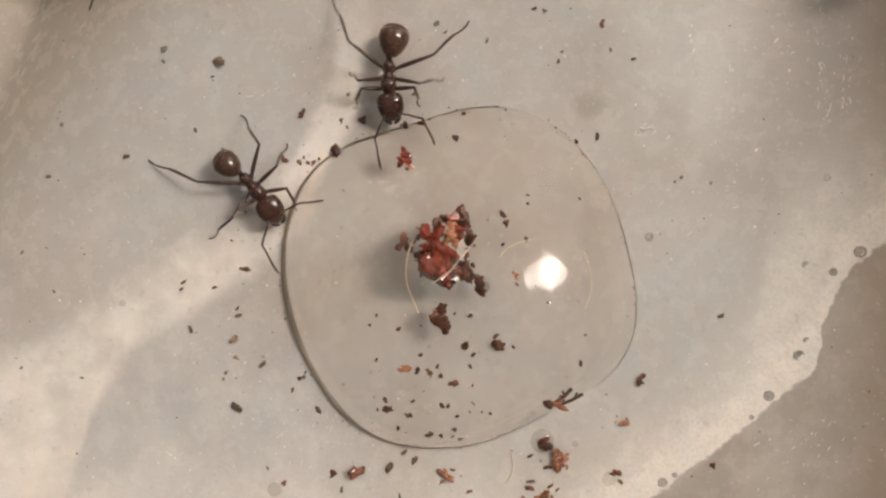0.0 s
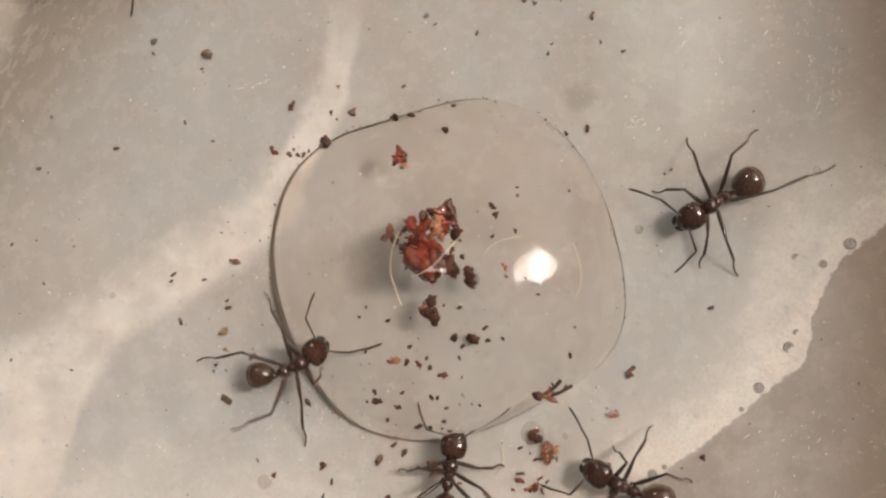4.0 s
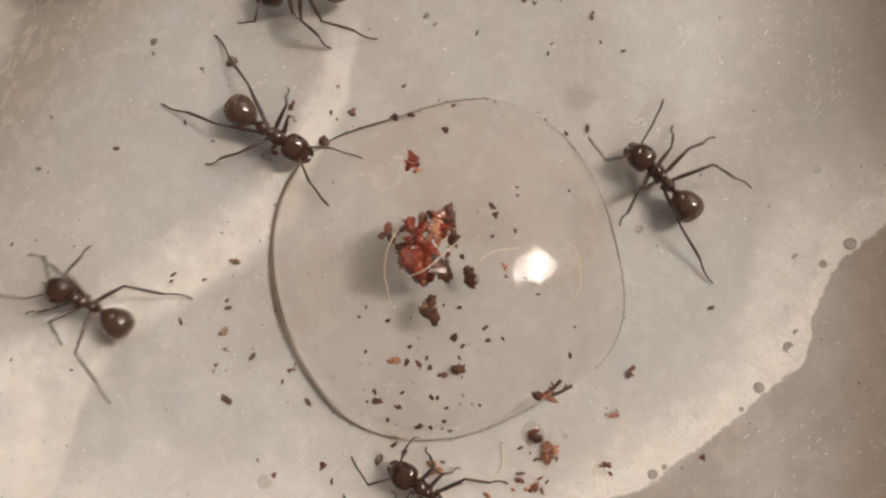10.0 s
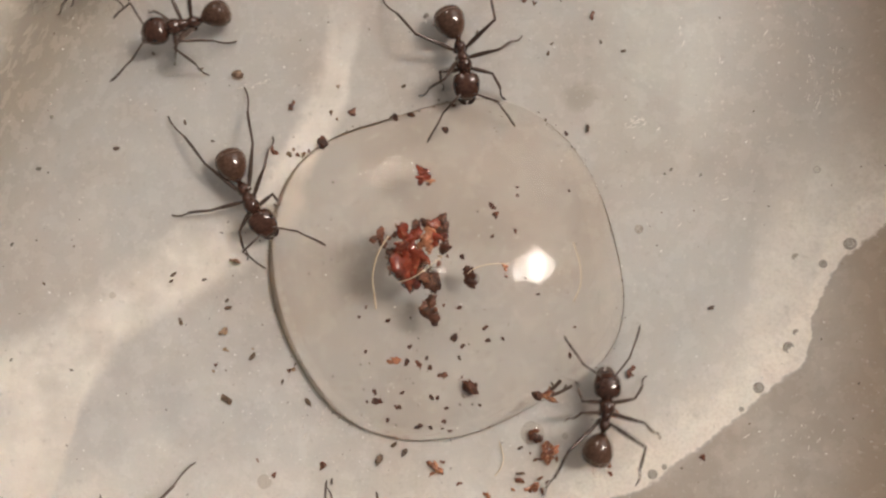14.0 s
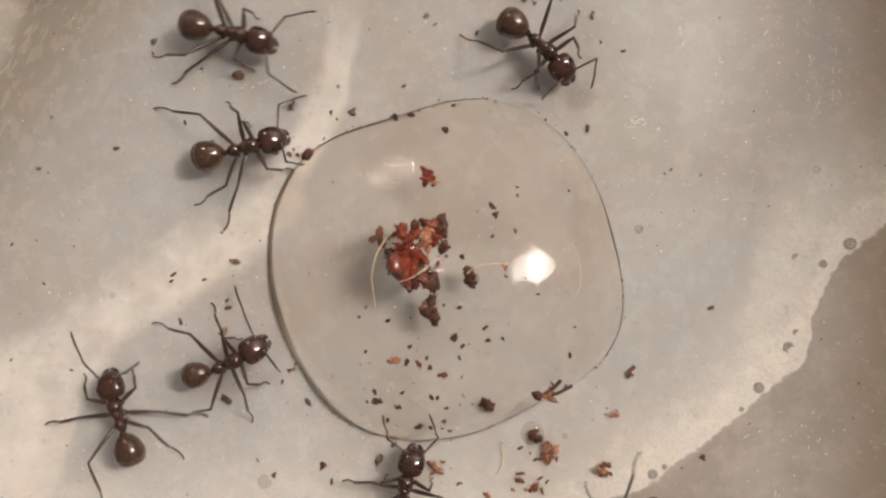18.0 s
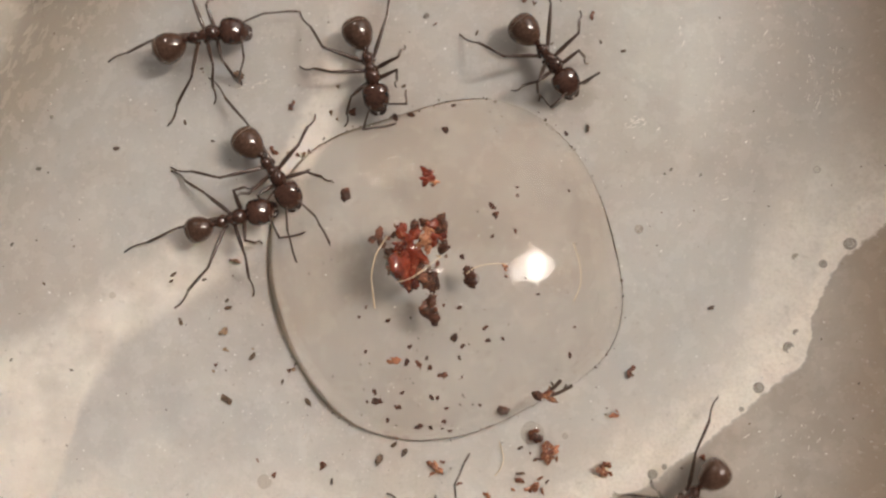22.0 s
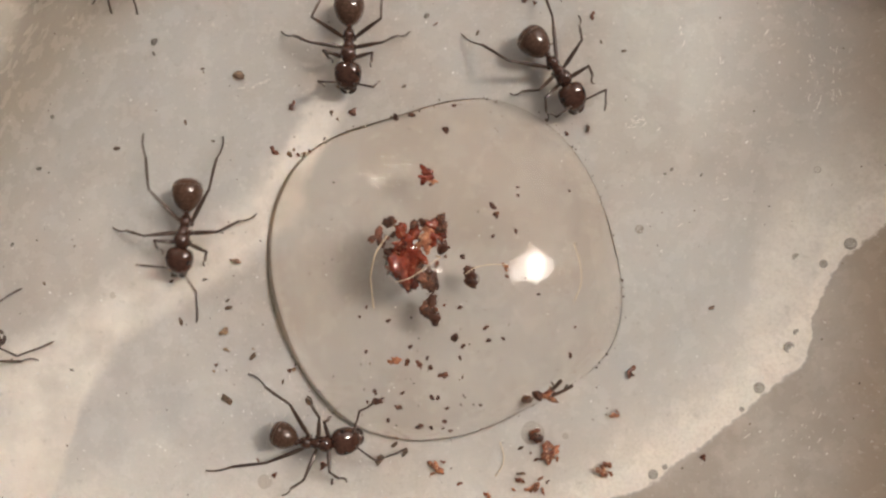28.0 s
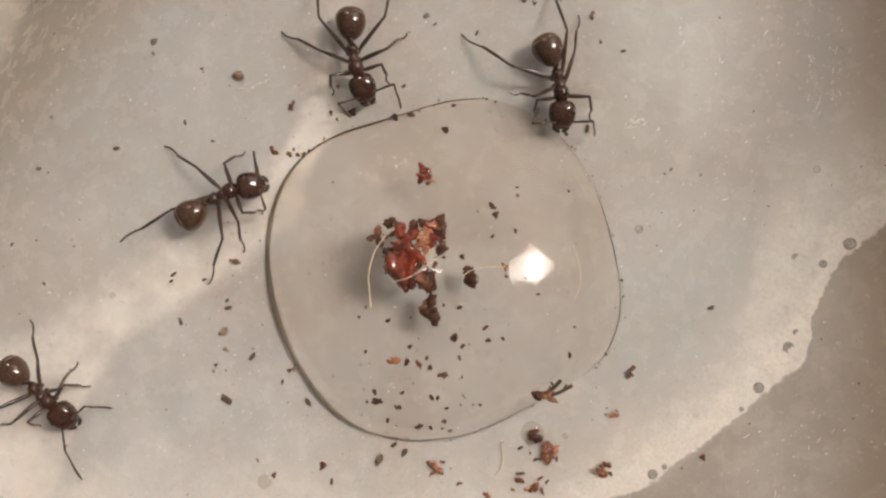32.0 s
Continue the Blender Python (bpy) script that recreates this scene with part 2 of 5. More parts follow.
DUST = shell_material("dark_dust", (0.045, 0.028, 0.018), (0.20, 0.13, 0.085), 0.5, 900)
FIBRE = shell_material("pale_fibre", (0.62, 0.50, 0.33), (0.85, 0.76, 0.6), 0.5, 5000)
SCUFF = shell_material("scuffed_white", (0.66, 0.63, 0.58), (0.84, 0.81, 0.76), 0.4, 5000)
SPARK = shell_material("white_crystal", (0.8, 0.79, 0.77), (0.9, 0.9, 0.88), 0.08, 5000)


# ---- mesh helpers ----
def part(name, bm, material, parent=None, label=""):
    """Links a bmesh as one mesh object, under a thing or a part where given."""
    mesh = bpy.data.meshes.new(name)
    bm.to_mesh(mesh)
    bm.free()
    mesh.materials.append(material)
    for face in mesh.polygons:
        face.use_smooth = True
    ob = new(name, mesh)
    if parent is not None:
        ob.parent = parent
    if label:
        ob["label"] = label
    return ob


def loft(bm, rings, sides=16, square=1.0):
    """A closed tube along x through rings (x, y, z, half width, half height), in units of U; square below 1 fills the corners."""
    def fill(c):
        return math.copysign(abs(c) ** square, c)

    loops = []
    for x, y, z, w, h in rings:
        loops.append([bm.verts.new((x * U, (y + w * fill(math.cos(2 * math.pi * i / sides))) * U, (z + h * fill(math.sin(2 * math.pi * i / sides))) * U)) for i in range(sides)])
    for a, b in zip(loops, loops[1:]):
        for i in range(sides):
            j = (i + 1) % sides
            bm.faces.new((a[i], a[j], b[j], b[i]))
    bm.faces.new(loops[0][::-1])
    bm.faces.new(loops[-1])
    bmesh.ops.recalc_face_normals(bm, faces=bm.faces)
    return bm


def egg(bm, cx, cz, length, width, height, power=2.0, nose=0.0, rings=14, sides=20, cy=0.0):
    """A lofted body along x, rounder or squarer by its power, fuller in front by nose."""
    rows = []
    for i in range(rings + 1):
        s = -math.cos(math.pi * i / rings)
        r = max(0.03, (1 - abs(s) ** power) ** (1 / power)) * (1 + nose * s)
        rows.append((cx + s * length / 2, cy, cz, r * width / 2, r * height / 2))
    return loft(bm, rows, sides)


def tube(bm, points, radii, sides=8):
    """A tapered tube through points given in units of U."""
    pts = [Vector(p) * U for p in points]
    loops = []
    for i, p in enumerate(pts):
        d = (pts[min(i + 1, len(pts) - 1)] - pts[max(i - 1, 0)]).normalized()
        side = d.cross(Vector((0, 0, 1)))
        side = side.normalized() if side.length > 0.001 else Vector((0, 1, 0))
        up = side.cross(d)
        r = radii[i] * U
        loops.append([bm.verts.new(p + r * (math.cos(2 * math.pi * k / sides) * side + math.sin(2 * math.pi * k / sides) * up)) for k in range(sides)])
    for a, b in zip(loops, loops[1:]):
        for i in range(sides):
            j = (i + 1) % sides
            bm.faces.new((a[i], a[j], b[j], b[i]))
    bm.faces.new(loops[0][::-1])
    bm.faces.new(loops[-1])
    bmesh.ops.recalc_face_normals(bm, faces=bm.faces)
    return bm


# ---- the slab ----
def slab_height(x, y):
    """Gentle unevenness of the slab, in metres."""
    corner = max(0.0, 0.6 * min(y, 0.016) - 0.8 * max(x, -0.027) - 0.0155)
    rim = max(0.0, min(x, 0.0250) - 0.0145) ** 3 * 3500 * (1 + 22 * y) - corner ** 2 * 40
    far = max(0.0, math.hypot(x, y) - 0.012) / 0.03
    return rim + 0.00012 * min(1.0, far) * noise.noise((x * 90, y * 90, 0.3))


def build_slab():
    xs = [-0.4, -0.2, -0.1, -0.06] + [-0.04 + 0.0008 * i for i in range(101)] + [0.06, 0.1, 0.2, 0.4]
    ys = [-0.4, -0.2, -0.1, -0.05] + [-0.03 + 0.0008 * i for i in range(76)] + [0.05, 0.1, 0.2, 0.4]
    bm = bmesh.new()
    grid = []
    for x in xs:
        row = []
        for y in ys:
            row.append(bm.verts.new((x, y, slab_height(max(-0.04, min(0.04, x)), max(-0.03, min(0.03, y))))))
        grid.append(row)
    for i in range(len(xs) - 1):
        for j in range(len(ys) - 1):
            bm.faces.new((grid[i][j], grid[i + 1][j], grid[i + 1][j + 1], grid[i][j + 1]))
    edge = [e for e in bm.edges if e.is_boundary]
    out = bmesh.ops.extrude_edge_only(bm, edges=edge)
    low = [g for g in out["geom"] if isinstance(g, bmesh.types.BMVert)]
    for vert in low:
        vert.co.z = -0.01
    bmesh.ops.contextual_create(bm, geom=[g for g in out["geom"] if isinstance(g, bmesh.types.BMEdge)])
    bmesh.ops.recalc_face_normals(bm, faces=bm.faces)
    ob = part("floor", bm, SLAB)
    tagged(ob, "frosted grey-white slab with cream veins, stains and trapped bubbles", "surface", kind="structure")
    return ob


floor = build_slab()


def plan(px, py):
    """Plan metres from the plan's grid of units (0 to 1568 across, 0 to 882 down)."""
    return (px - 784) * U, (441 - py) * U


# small round bubbles caught in the slab's outer vein
def bubble_mesh():
    bm = bmesh.new()
    rows = [(0.0, 0.10), (0.16, 0.085), (0.3, 0.02), (0.5, 0.004), (0.7, 0.03), (0.84, 0.11), (0.94, 0.09), (1.02, 0.0), (1.1, -0.1)]
    sides = 20
    loops = [[bm.verts.new((r * math.cos(2 * math.pi * i / sides), r * math.sin(2 * math.pi * i / sides), z)) for i in range(sides)] for r, z in rows[1:]]
    tip = bm.verts.new((0, 0, rows[0][1]))
    for i in range(sides):
        bm.faces.new((tip, loops[0][i], loops[0][(i + 1) % sides]))
        for a, b in zip(loops, loops[1:]):
            bm.faces.new((a[i], b[i], b[(i + 1) % sides], a[(i + 1) % sides]))
    bm.faces.new([loops[-1][i] for i in range(sides)][::-1])
    bmesh.ops.recalc_face_normals(bm, faces=bm.faces)
    mesh = bpy.data.meshes.new("bubble")
    bm.to_mesh(mesh)
    bm.free()
    for face in mesh.polygons:
        face.use_smooth = True
    return mesh


def build_bubbles():
    mesh = bubble_mesh()
    mesh.materials.append(PIT)
    for px, py, r in [(1488, 432, 13), (1448, 467, 9), (1394, 615, 12), (1406, 588, 7), (1343, 687, 12), (1312, 725, 6), (1155, 840, 11),
                      (1176, 827, 6), (1405, 455, 8), (1131, 406, 10), (1438, 302, 8)]:
        x, y = plan(px, py)
        ob = new("bubble", mesh)
        ob.parent = floor
        h = 0.78 * r * U
        lean = Vector((slab_height(x - h, y) - slab_height(x + h, y), slab_height(x, y - h) - slab_height(x, y + h), 2 * h)).to_track_quat("Z", "Y")
        ob.matrix_basis = Matrix.LocRotScale((x, y, slab_height(x, y) + 0.03 * h), lean, (h, h, h))


build_bubbles()

# ---- the drop of sugar water ----
DROP = (0.00012, -0.00111)
DROP_TOP = 0.0038
WAVES = [(-0.05, 0.05), (0.25, 0.12), (0.03, 0.01), (-0.08, -0.36), (0.04, -0.07), (-0.04, 0.0), (-0.05, -0.03), (-0.01, 0.02)]


def drop_radius(a):
    r = 9.2
    for k, (c, s) in enumerate(WAVES, 1):
        r += c * math.cos(k * a) + s * math.sin(k * a)
    return r * 0.001


APEX = (0.0013, -0.005)


def drop_foot(a):
    """How thin the water runs out: blunt on the low side, thin on the other."""
    return 0.73 - 0.13 * math.cos(a - 4.1)


def drop_height(x, y):
    """How high the water stands over a plan point, in metres."""
    x, y = x - DROP[0], y - DROP[1]
    low, high = 0.0, 1.0
    for _ in range(24):
        rho = (low + high) / 2
        dx, dy = x - APEX[0] * (1 - rho), y - APEX[1] * (1 - rho)
        if math.hypot(dx, dy) > rho * drop_radius(math.atan2(dy, dx)):
            low = rho
        else:
            high = rho
    a = math.atan2(y - APEX[1] * (1 - low), x - APEX[0] * (1 - low))
    return DROP_TOP * max(0.0, 1 - low ** 2.0) ** (0.72 + (drop_foot(a) - 0.72) * low)


SWELL = [(-0.00118, 0.0001, 0.0006, 0.00048), (0.00128, -0.00035, 0.0003, 0.00008)]  # plan x, y, spread and height of the skin over floating flakes


def swell(x, y):
    return sum(h * math.exp(-((x - sx) ** 2 + (y - sy) ** 2) / (2 * w * w)) for sx, sy, w, h in SWELL)


def build_drop():
    """A dome over the outline, thicker towards the low side of the tilted slab."""
    bm = bmesh.new()
    sides, rings = 240, 90
    tip = bm.verts.new((*APEX, DROP_TOP))
    loops = []
    for k in range(1, rings + 1):
        rho = math.sin(0.5 * math.pi * k / rings)
        ring = []
        for i in range(sides):
            a = 2 * math.pi * i / sides
            r = drop_radius(a)
            z = DROP_TOP * max(0.0, 1 - rho ** 2.0) ** (0.72 + (drop_foot(a) - 0.72) * rho)
            x, y = APEX[0] * (1 - rho) + rho * r * math.cos(a), APEX[1] * (1 - rho) + rho * r * math.sin(a)
            ring.append(bm.verts.new((x, y, z + swell(x, y) * (1 - rho ** 6))))
        loops.append(ring)
    base = [bm.verts.new((v.co.x, v.co.y, -0.00015)) for v in loops[-1]]
    loops.append(base)
    for i in range(sides):
        j = (i + 1) % sides
        bm.faces.new((tip, loops[0][i], loops[0][j]))
        for a, b in zip(loops, loops[1:]):
            bm.faces.new((a[i], b[i], b[j], a[j]))
    bm.faces.new(base[::-1])
    bmesh.ops.recalc_face_normals(bm, faces=bm.faces)
    ob = part("water_drop", bm, WATER)
    ob.location = (*DROP, 0)
    ob.visible_shadow = False  # light passes through the clear water
    # rounded foot of the water where it clings to the slab; its tint and width put the rim's shade in
    bm = bmesh.new()
    tubes = []
    for i in range(sides):
        a = 2 * math.pi * i / sides
        r = drop_radius(a)
        k = (0.9 + 10.2 * (0.5 + 0.5 * math.cos(a - 4.05)) ** 1.6 + 1.2 * math.sin(3 * a + 1) * math.sin(7 * a)) * U  # fullest on the low side
        tubes.append([bm.verts.new(((r - 0.7 * k + k * math.cos(b)) * math.cos(a), (r - 0.7 * k + k * math.cos(b)) * math.sin(a), 0.1 * k + k * math.sin(b))) for b in [2 * math.pi * q / 10 for q in range(10)]])
    for i in range(sides):
        for q in range(10):
            bm.faces.new((tubes[i][q], tubes[(i + 1) % sides][q], tubes[(i + 1) % sides][(q + 1) % 10], tubes[i][(q + 1) % 10]))
    bmesh.ops.recalc_face_normals(bm, faces=bm.faces)
    part("meniscus", bm, EDGE_WATER, ob, "rounded edge of the water on the slab, tinted to darken the rim")
    return tagged(ob, "large clear domed drop of sugar water on the slab", "water drop")


drop = build_drop()

# ---- the ants ----
HIP = {"front": (20, 8, 30), "mid": (2, 8, 30), "hind": (-14, 8, 30)}
LENGTH = {"front": (42, 62), "mid": (60, 88), "hind": (78, 122)}
REST = {"front": (44, 48), "mid": (-18, 110), "hind": (-125, 80)}
SCAPE, FUNICLE = 44, 62
NECK, WAIST = (27, 0, 39), (-27, 0, 36)


def build_ant():
    ant = new("ant")
    # trunk in three plates: round pronotum, narrow middle, humped rear
    bm = bmesh.new()
    loft(bm, [(32, 0, 38, 2.5, 3), (30, 0, 38.5, 6, 6), (27, 0, 40, 10, 9.5), (22, 0, 42, 13, 12.5), (16, 0, 43.5, 14, 13.2), (10, 0, 43, 13, 12.4), (5, 0, 41.5, 10.5, 10.6), (1, 0, 40, 7, 8)], 20)
    part("pronotum", bm, CHITIN, ant)
    bm = bmesh.new()
    loft(bm, [(11, 0, 38, 4, 6), (9, 0, 39, 8, 10), (5, 0, 41, 10.6, 12), (0, 0, 41, 10, 11.6), (-5, 0, 39.5, 8.8, 10.4), (-9, 0, 38, 8.2, 9.6), (-13, 0, 36, 6, 8)], 18)
    part("mesonotum", bm, CHITIN, ant)
    bm = bmesh.new()
    loft(bm, [(-4, 0, 35, 5, 6), (-8, 0, 37, 8, 9.5), (-14, 0, 38.5, 9.8, 11), (-19, 0, 39, 10.2, 11.5), (-24, 0, 37, 9, 9.4), (-28, 0, 34.5, 6.5, 6), (-31, 0, 33.5, 3.5, 3.5)], 18)
    part("propodeum", bm, CHITIN, ant)
    bm = bmesh.new()
    loft(bm, [(-26, 0, 34, 3, 3), (-30, 0, 35, 4.5, 6), (-34, 0, 39, 6.4, 10), (-37, 0, 36, 5, 7), (-41, 0, 34, 3, 3)], 12)
    part("petiole", bm, CHITIN, ant)
    for x in (20, 2, -14):
        for s in (1, -1):
            bm = bmesh.new()
            egg(bm, x - 1, 29, 12, 9, 13, cy=s * 8.5, rings=8, sides=10)
            part("coxa", bm, CHITIN, ant)
    # head: blunt and squarish, in its own space with the neck at the origin
    head = new("head")
    head.parent = ant
    head.location = Vector(NECK) * U
    bm = bmesh.new()
    loft(bm, [(0.5, 0, 0, 4, 4), (2, 0, 0, 13, 9.5), (4.5, 0, 0, 18.5, 13), (9, 0, 0.5, 21.8, 16), (16, 0, 0.5, 23.4, 17.5), (25, 0, 0, 23.4, 17), (33, 0, -1, 21.8, 15.4),
              (39, 0, -2, 19, 13), (43.5, 0, -3, 15.5, 10.5), (46.5, 0, -4, 11, 7.5), (48, 0, -4, 5, 3.5)], 26, 0.86)
    part("skull", bm, CHITIN, head)
    bm = bmesh.new()
    loft(bm, [(34, 0, 5, 3, 3), (37, 0, 4.5, 8, 5), (42, 0, 2, 11, 5), (46.5, 0, -1, 10.5, 4.6), (49, 0, -3.5, 7, 3), (50, 0, -4, 3, 1)], 16)
    part("clypeus", bm, CHITIN, head)
    for s in (1, -1):
        bm = bmesh.new()
        tube(bm, [(27, s * 7, 14), (32, s * 8, 12.6), (37, s * 9.5, 9.5)], [0.8, 1.8, 1.2], 6)
        part("frontal_ridge", bm, CHITIN, head)
        bm = bmesh.new()
        egg(bm, 22, 9, 11, 6, 9, cy=s * 18.6, rings=8, sides=12)
        part("eye", bm, EYEBLACK, head, "small black compound eye")
        bm = bmesh.new()
        tube(bm, [(39, s * 11, -9), (46, s * 11, -11), (50, s * 8, -12), (52.5, s * 4, -12), (53.2, s * 1, -12)], [4.6, 4.4, 3.8, 2.8, 1.2], 8)
        part("mandible", bm, JAW, head, "curved reddish-brown jaw")
    # gaster: glossy egg of overlapping plates, the waist at the origin
    gaster = new("gaster")
    gaster.parent = ant
    gaster.location = Vector(WAIST) * U

    def plump(v):
        return max(0.03, math.sin(math.pi * v ** 1.24) ** 0.82)

    edges = [0.0, 0.66, 0.8, 0.91, 1.0]
    for n in range(4):
        rows = []
        for i in range(11):
            v = edges[n] + (edges[n + 1] + (0.02 if n < 3 else 0) - edges[n]) * i / 10
            k = 1 + 0.001 * (i / 10) ** 3 if n < 3 else 1.0
            r = plump(v) * k
            rows.append((-6 - 60 * (1 - math.cos(math.pi * v)) / 2, 0, 1 + 3 * math.sin(math.pi * v), 27 * r, 25 * r))
        if n < 3:
            x, _, z, w, h = rows[-1]
            rows.append((x + 0.3, 0, z, w * 0.994, h * 0.994))
        part("tergite", loft(bmesh.new(), rows, 26), GASTER, gaster)
    for place in ("front", "mid", "hind"):
        for s, side in ((1, "left"), (-1, "right")):
            a, b = LENGTH[place]
            bm = bmesh.new()
            tube(bm, [(-3, 0, -2), (4, 0, 0), (a * 0.3, 0, 1.5), (a * 0.65, 0, 1.5), (a * 0.92, 0, 0.5), (a + 1, 0, 0)], [3.4, 3.0, 4.1, 3.5, 2.3, 2.4], 9)
            femur = part("femur", bm, LEG, ant)
            femur["leg"] = side + "_" + place
            bm = bmesh.new()
            tube(bm, [(-1, 0, 0), (b * 0.1, 0, 1.0), (b * 0.34, s * 1.2, 1.8), (b * 0.55, s * 1.8, 1.2), (b * 0.58, s * 1.4, 0.4), (b * 0.67, s * -0.6, -0.6), (b * 0.77, s * -1.8, -1.0),
                      (b * 0.87, s * -1.6, -0.8), (b * 0.95, s * 0.4, -0.4), (b * 0.985, s * 1.4, 0), (b, s * 2.6, 0.2)],
                 [1.9, 2.3, 2.8, 2.6, 1.7, 1.6, 1.7, 1.5, 1.6, 1.3, 0.8], 8)
            tibia = part("tibia", bm, LEG, femur)
            tibia.location = (a * U, 0, 0)
    for s, side in ((1, "left"), (-1, "right")):
        bm = bmesh.new()
        tube(bm, [(0, 0, 0), (4, 0, 0.5), (SCAPE * 0.5, 0, 1), (SCAPE, 0, 0)], [1.8, 1.7, 1.9, 2.1], 8)
        scape = part("scape", bm, LEG, ant)
        scape["leg"] = side + "_antenna"
        bm = bmesh.new()
        tube(bm, [(-0.5, 0, 0), (FUNICLE * 0.3, 0, 0.5), (FUNICLE * 0.6, s * 1.5, 0.4), (FUNICLE * 0.88, s * 1.0, 0), (FUNICLE, 0, -0.4)], [1.7, 1.7, 2.0, 2.2, 1.2], 8)
        part("funiculus", bm, LEG, scape).location = (SCAPE * U, 0, 0)
    tagged(ant, "glossy dark brown ant with long thin legs walking on the slab", "ant", "ants round the drop")
    return ant


first_ant = build_ant()
ants = [first_ant] + [copy_thing(first_ant, pose(0.05 + 0.01 * i, 0.04, 0)) for i in range(7)]
shrunk = next(o for o in ants[0].children if o.name.startswith("gaster"))
shrunk.scale = (0.86, 0.86, 0.86)  # one hungry ant with a smaller gaster
tagged(ants[0], "glossy dark brown ant with a small gaster and long thin legs")


# ---- crumbs and grit ----
def crumb_mesh(name, seed, flat, jag, material, lumps):
    """An irregular flake about one unit long along x, of a few grown-together lumps."""
    rng = random.Random(seed)
    bm = bmesh.new()
    bmesh.ops.create_icosphere(bm, subdivisions=3, radius=1.0)
    balls = [(Vector((0, 0, 0)), 0.5 if lumps == 1 else 0.22)]
    for n in range(lumps if lumps > 1 else 0):
        balls.append((Vector((rng.uniform(-0.34, 0.34), rng.uniform(-0.34, 0.34), rng.uniform(-0.2, 0.2))), rng.uniform(0.13, 0.28)))
    for vert in bm.verts:
        d = vert.co.normalized()
        reach = 0.1
        for c, rad in balls:
            near = c.dot(d)
            gap = rad * rad - c.length_squared + near * near
            if gap > 0:
                reach = max(reach, near + math.sqrt(gap))
        q = Vector((seed * 3.1, seed, 2.7))
        k = reach * (1 + 0.22 * jag * noise.noise(d * 15 + q) + jag * 0.8 * noise.noise(d * 1.4 + q) + 0.65 * jag * noise.noise(d * 3.4 + q) + 0.45 * jag * noise.noise(d * 8 + q))
        vert.co = Vector((d.x * k, d.y * k * 0.68, d.z * k * flat))
    mesh = bpy.data.meshes.new(name)
    bm.to_mesh(mesh)
    bm.free()
    mesh.materials.append(material)
    for face in mesh.polygons:
        face.use_smooth = True
    return mesh


KINDS = {}
for _name, _mat, _jag, _lumps in (("dark", DARK, 0.75, 1), ("brown", BROWN, 0.8, 1), ("rust", RUST, 0.48, 3), ("red", RED, 0.48, 4), ("orange", ORANGE, 0.48, 6), ("tan", TAN, 0.5, 3), ("grey", GREYISH, 0.4, 1)):
    KINDS[_name] = [crumb_mesh(_name + "_crumb", i * 7 + len(_name), 0.42, _jag, _mat, _lumps + (i % 2 if _lumps > 1 else 0)) for i in range(7)]
LABELS = {"dark": "tiny dark reddish crumb", "brown": "tiny dull brown crumb", "rust": "reddish-brown grain of food", "orange": "rough orange flake of food",
          "tan": "pale tan grain", "grey": "small grey speck of grit"}


ON, IN = "lying on the slab", "hanging inside the drop"


def crumb(kind, px, py, size, where, lift=0.0, squat=1.0):
    x, y = plan(px, py)
    mesh = random.choice(KINDS[kind])
    size *= 0.85 if where == IN else (0.82 if kind == "dark" else 0.92)
    ob = new("crumb" if kind != "grey" else "grit", mesh)
    k = size * U
    z = slab_height(x, y) + 0.16 * k + lift
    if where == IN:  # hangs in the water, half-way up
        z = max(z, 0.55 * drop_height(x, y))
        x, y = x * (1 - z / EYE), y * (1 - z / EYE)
    ob.matrix_basis = Matrix.LocRotScale((x, y, z), Euler((random.uniform(-0.2, 0.2), random.uniform(-0.2, 0.2), random.uniform(0, 6.28))), (k, k * random.uniform(0.75, 1.2) * squat, k))
    return tagged(ob, LABELS[kind] + " " + where, "crumb" if kind != "grey" else "grit", "crumbs round the drop")


for px, py, size in [(205, 263, 12), (320, 570, 14), (447, 631, 16), (402, 707, 20), (307, 486, 13), (303, 498, 9), (362, 495, 9), (358, 122, 8), (328, 217, 9),
                     (1039, 228, 14), (970, 95, 9), (976, 78, 7), (1063, 75, 8), (1103, 91, 8), (715, 153, 9), (844, 58, 9), (1258, 545, 12), (545, 711, 14),
                     (500, 676, 9), (671, 813, 20), (716, 800, 16), (697, 787, 13), (587, 853, 10), (127, 655, 7), (404, 545, 13), (402, 532, 9), (78, 502, 7),
                     (377, 250, 7), (392, 412, 7), (920, 793, 12), (920, 838, 14)]:
    crumb("brown", px, py, size, ON, squat=0.72)
for px, py, size in [(70, 200, 9), (267, 70, 14), (267, 92, 9), (15, 433, 9), (55, 296, 11), (755, 28, 12), (127, 655, 6), (20, 637, 7), (1188, 300, 8), (1176, 308, 6), (1240, 310, 7)]:
    crumb("grey", px, py, size, ON)
for px, py, size in [(381, 645, 9), (518, 188, 22), (621, 198, 22), (483, 267, 18), (457, 815, 11), (487, 839, 16),
                     (574, 824, 20), (1047, 27, 15), (917, 850, 28), (813, 855, 11), (1115, 655, 24), (1245, 808, 16), (927, 3, 12), (945, 6, 10), (510, 655, 12), (770, 44, 10)]:
    crumb("rust", px, py, size, ON)
for px, py, size in [(771, 826, 32), (965, 803, 44), (980, 798, 26), (945, 862, 26), (960, 868, 16), (862, 876, 16), (1086, 735, 20)]:
    crumb("orange", px, py, size, ON)
for px, py, size in [(417, 463, 26), (398, 588, 24), (398, 618, 16), (379, 658, 9), (447, 617, 8), (587, 198, 14), (597, 153, 12), (520, 655, 13), (597, 210, 10)]:
    crumb("tan", px, py, size, ON)
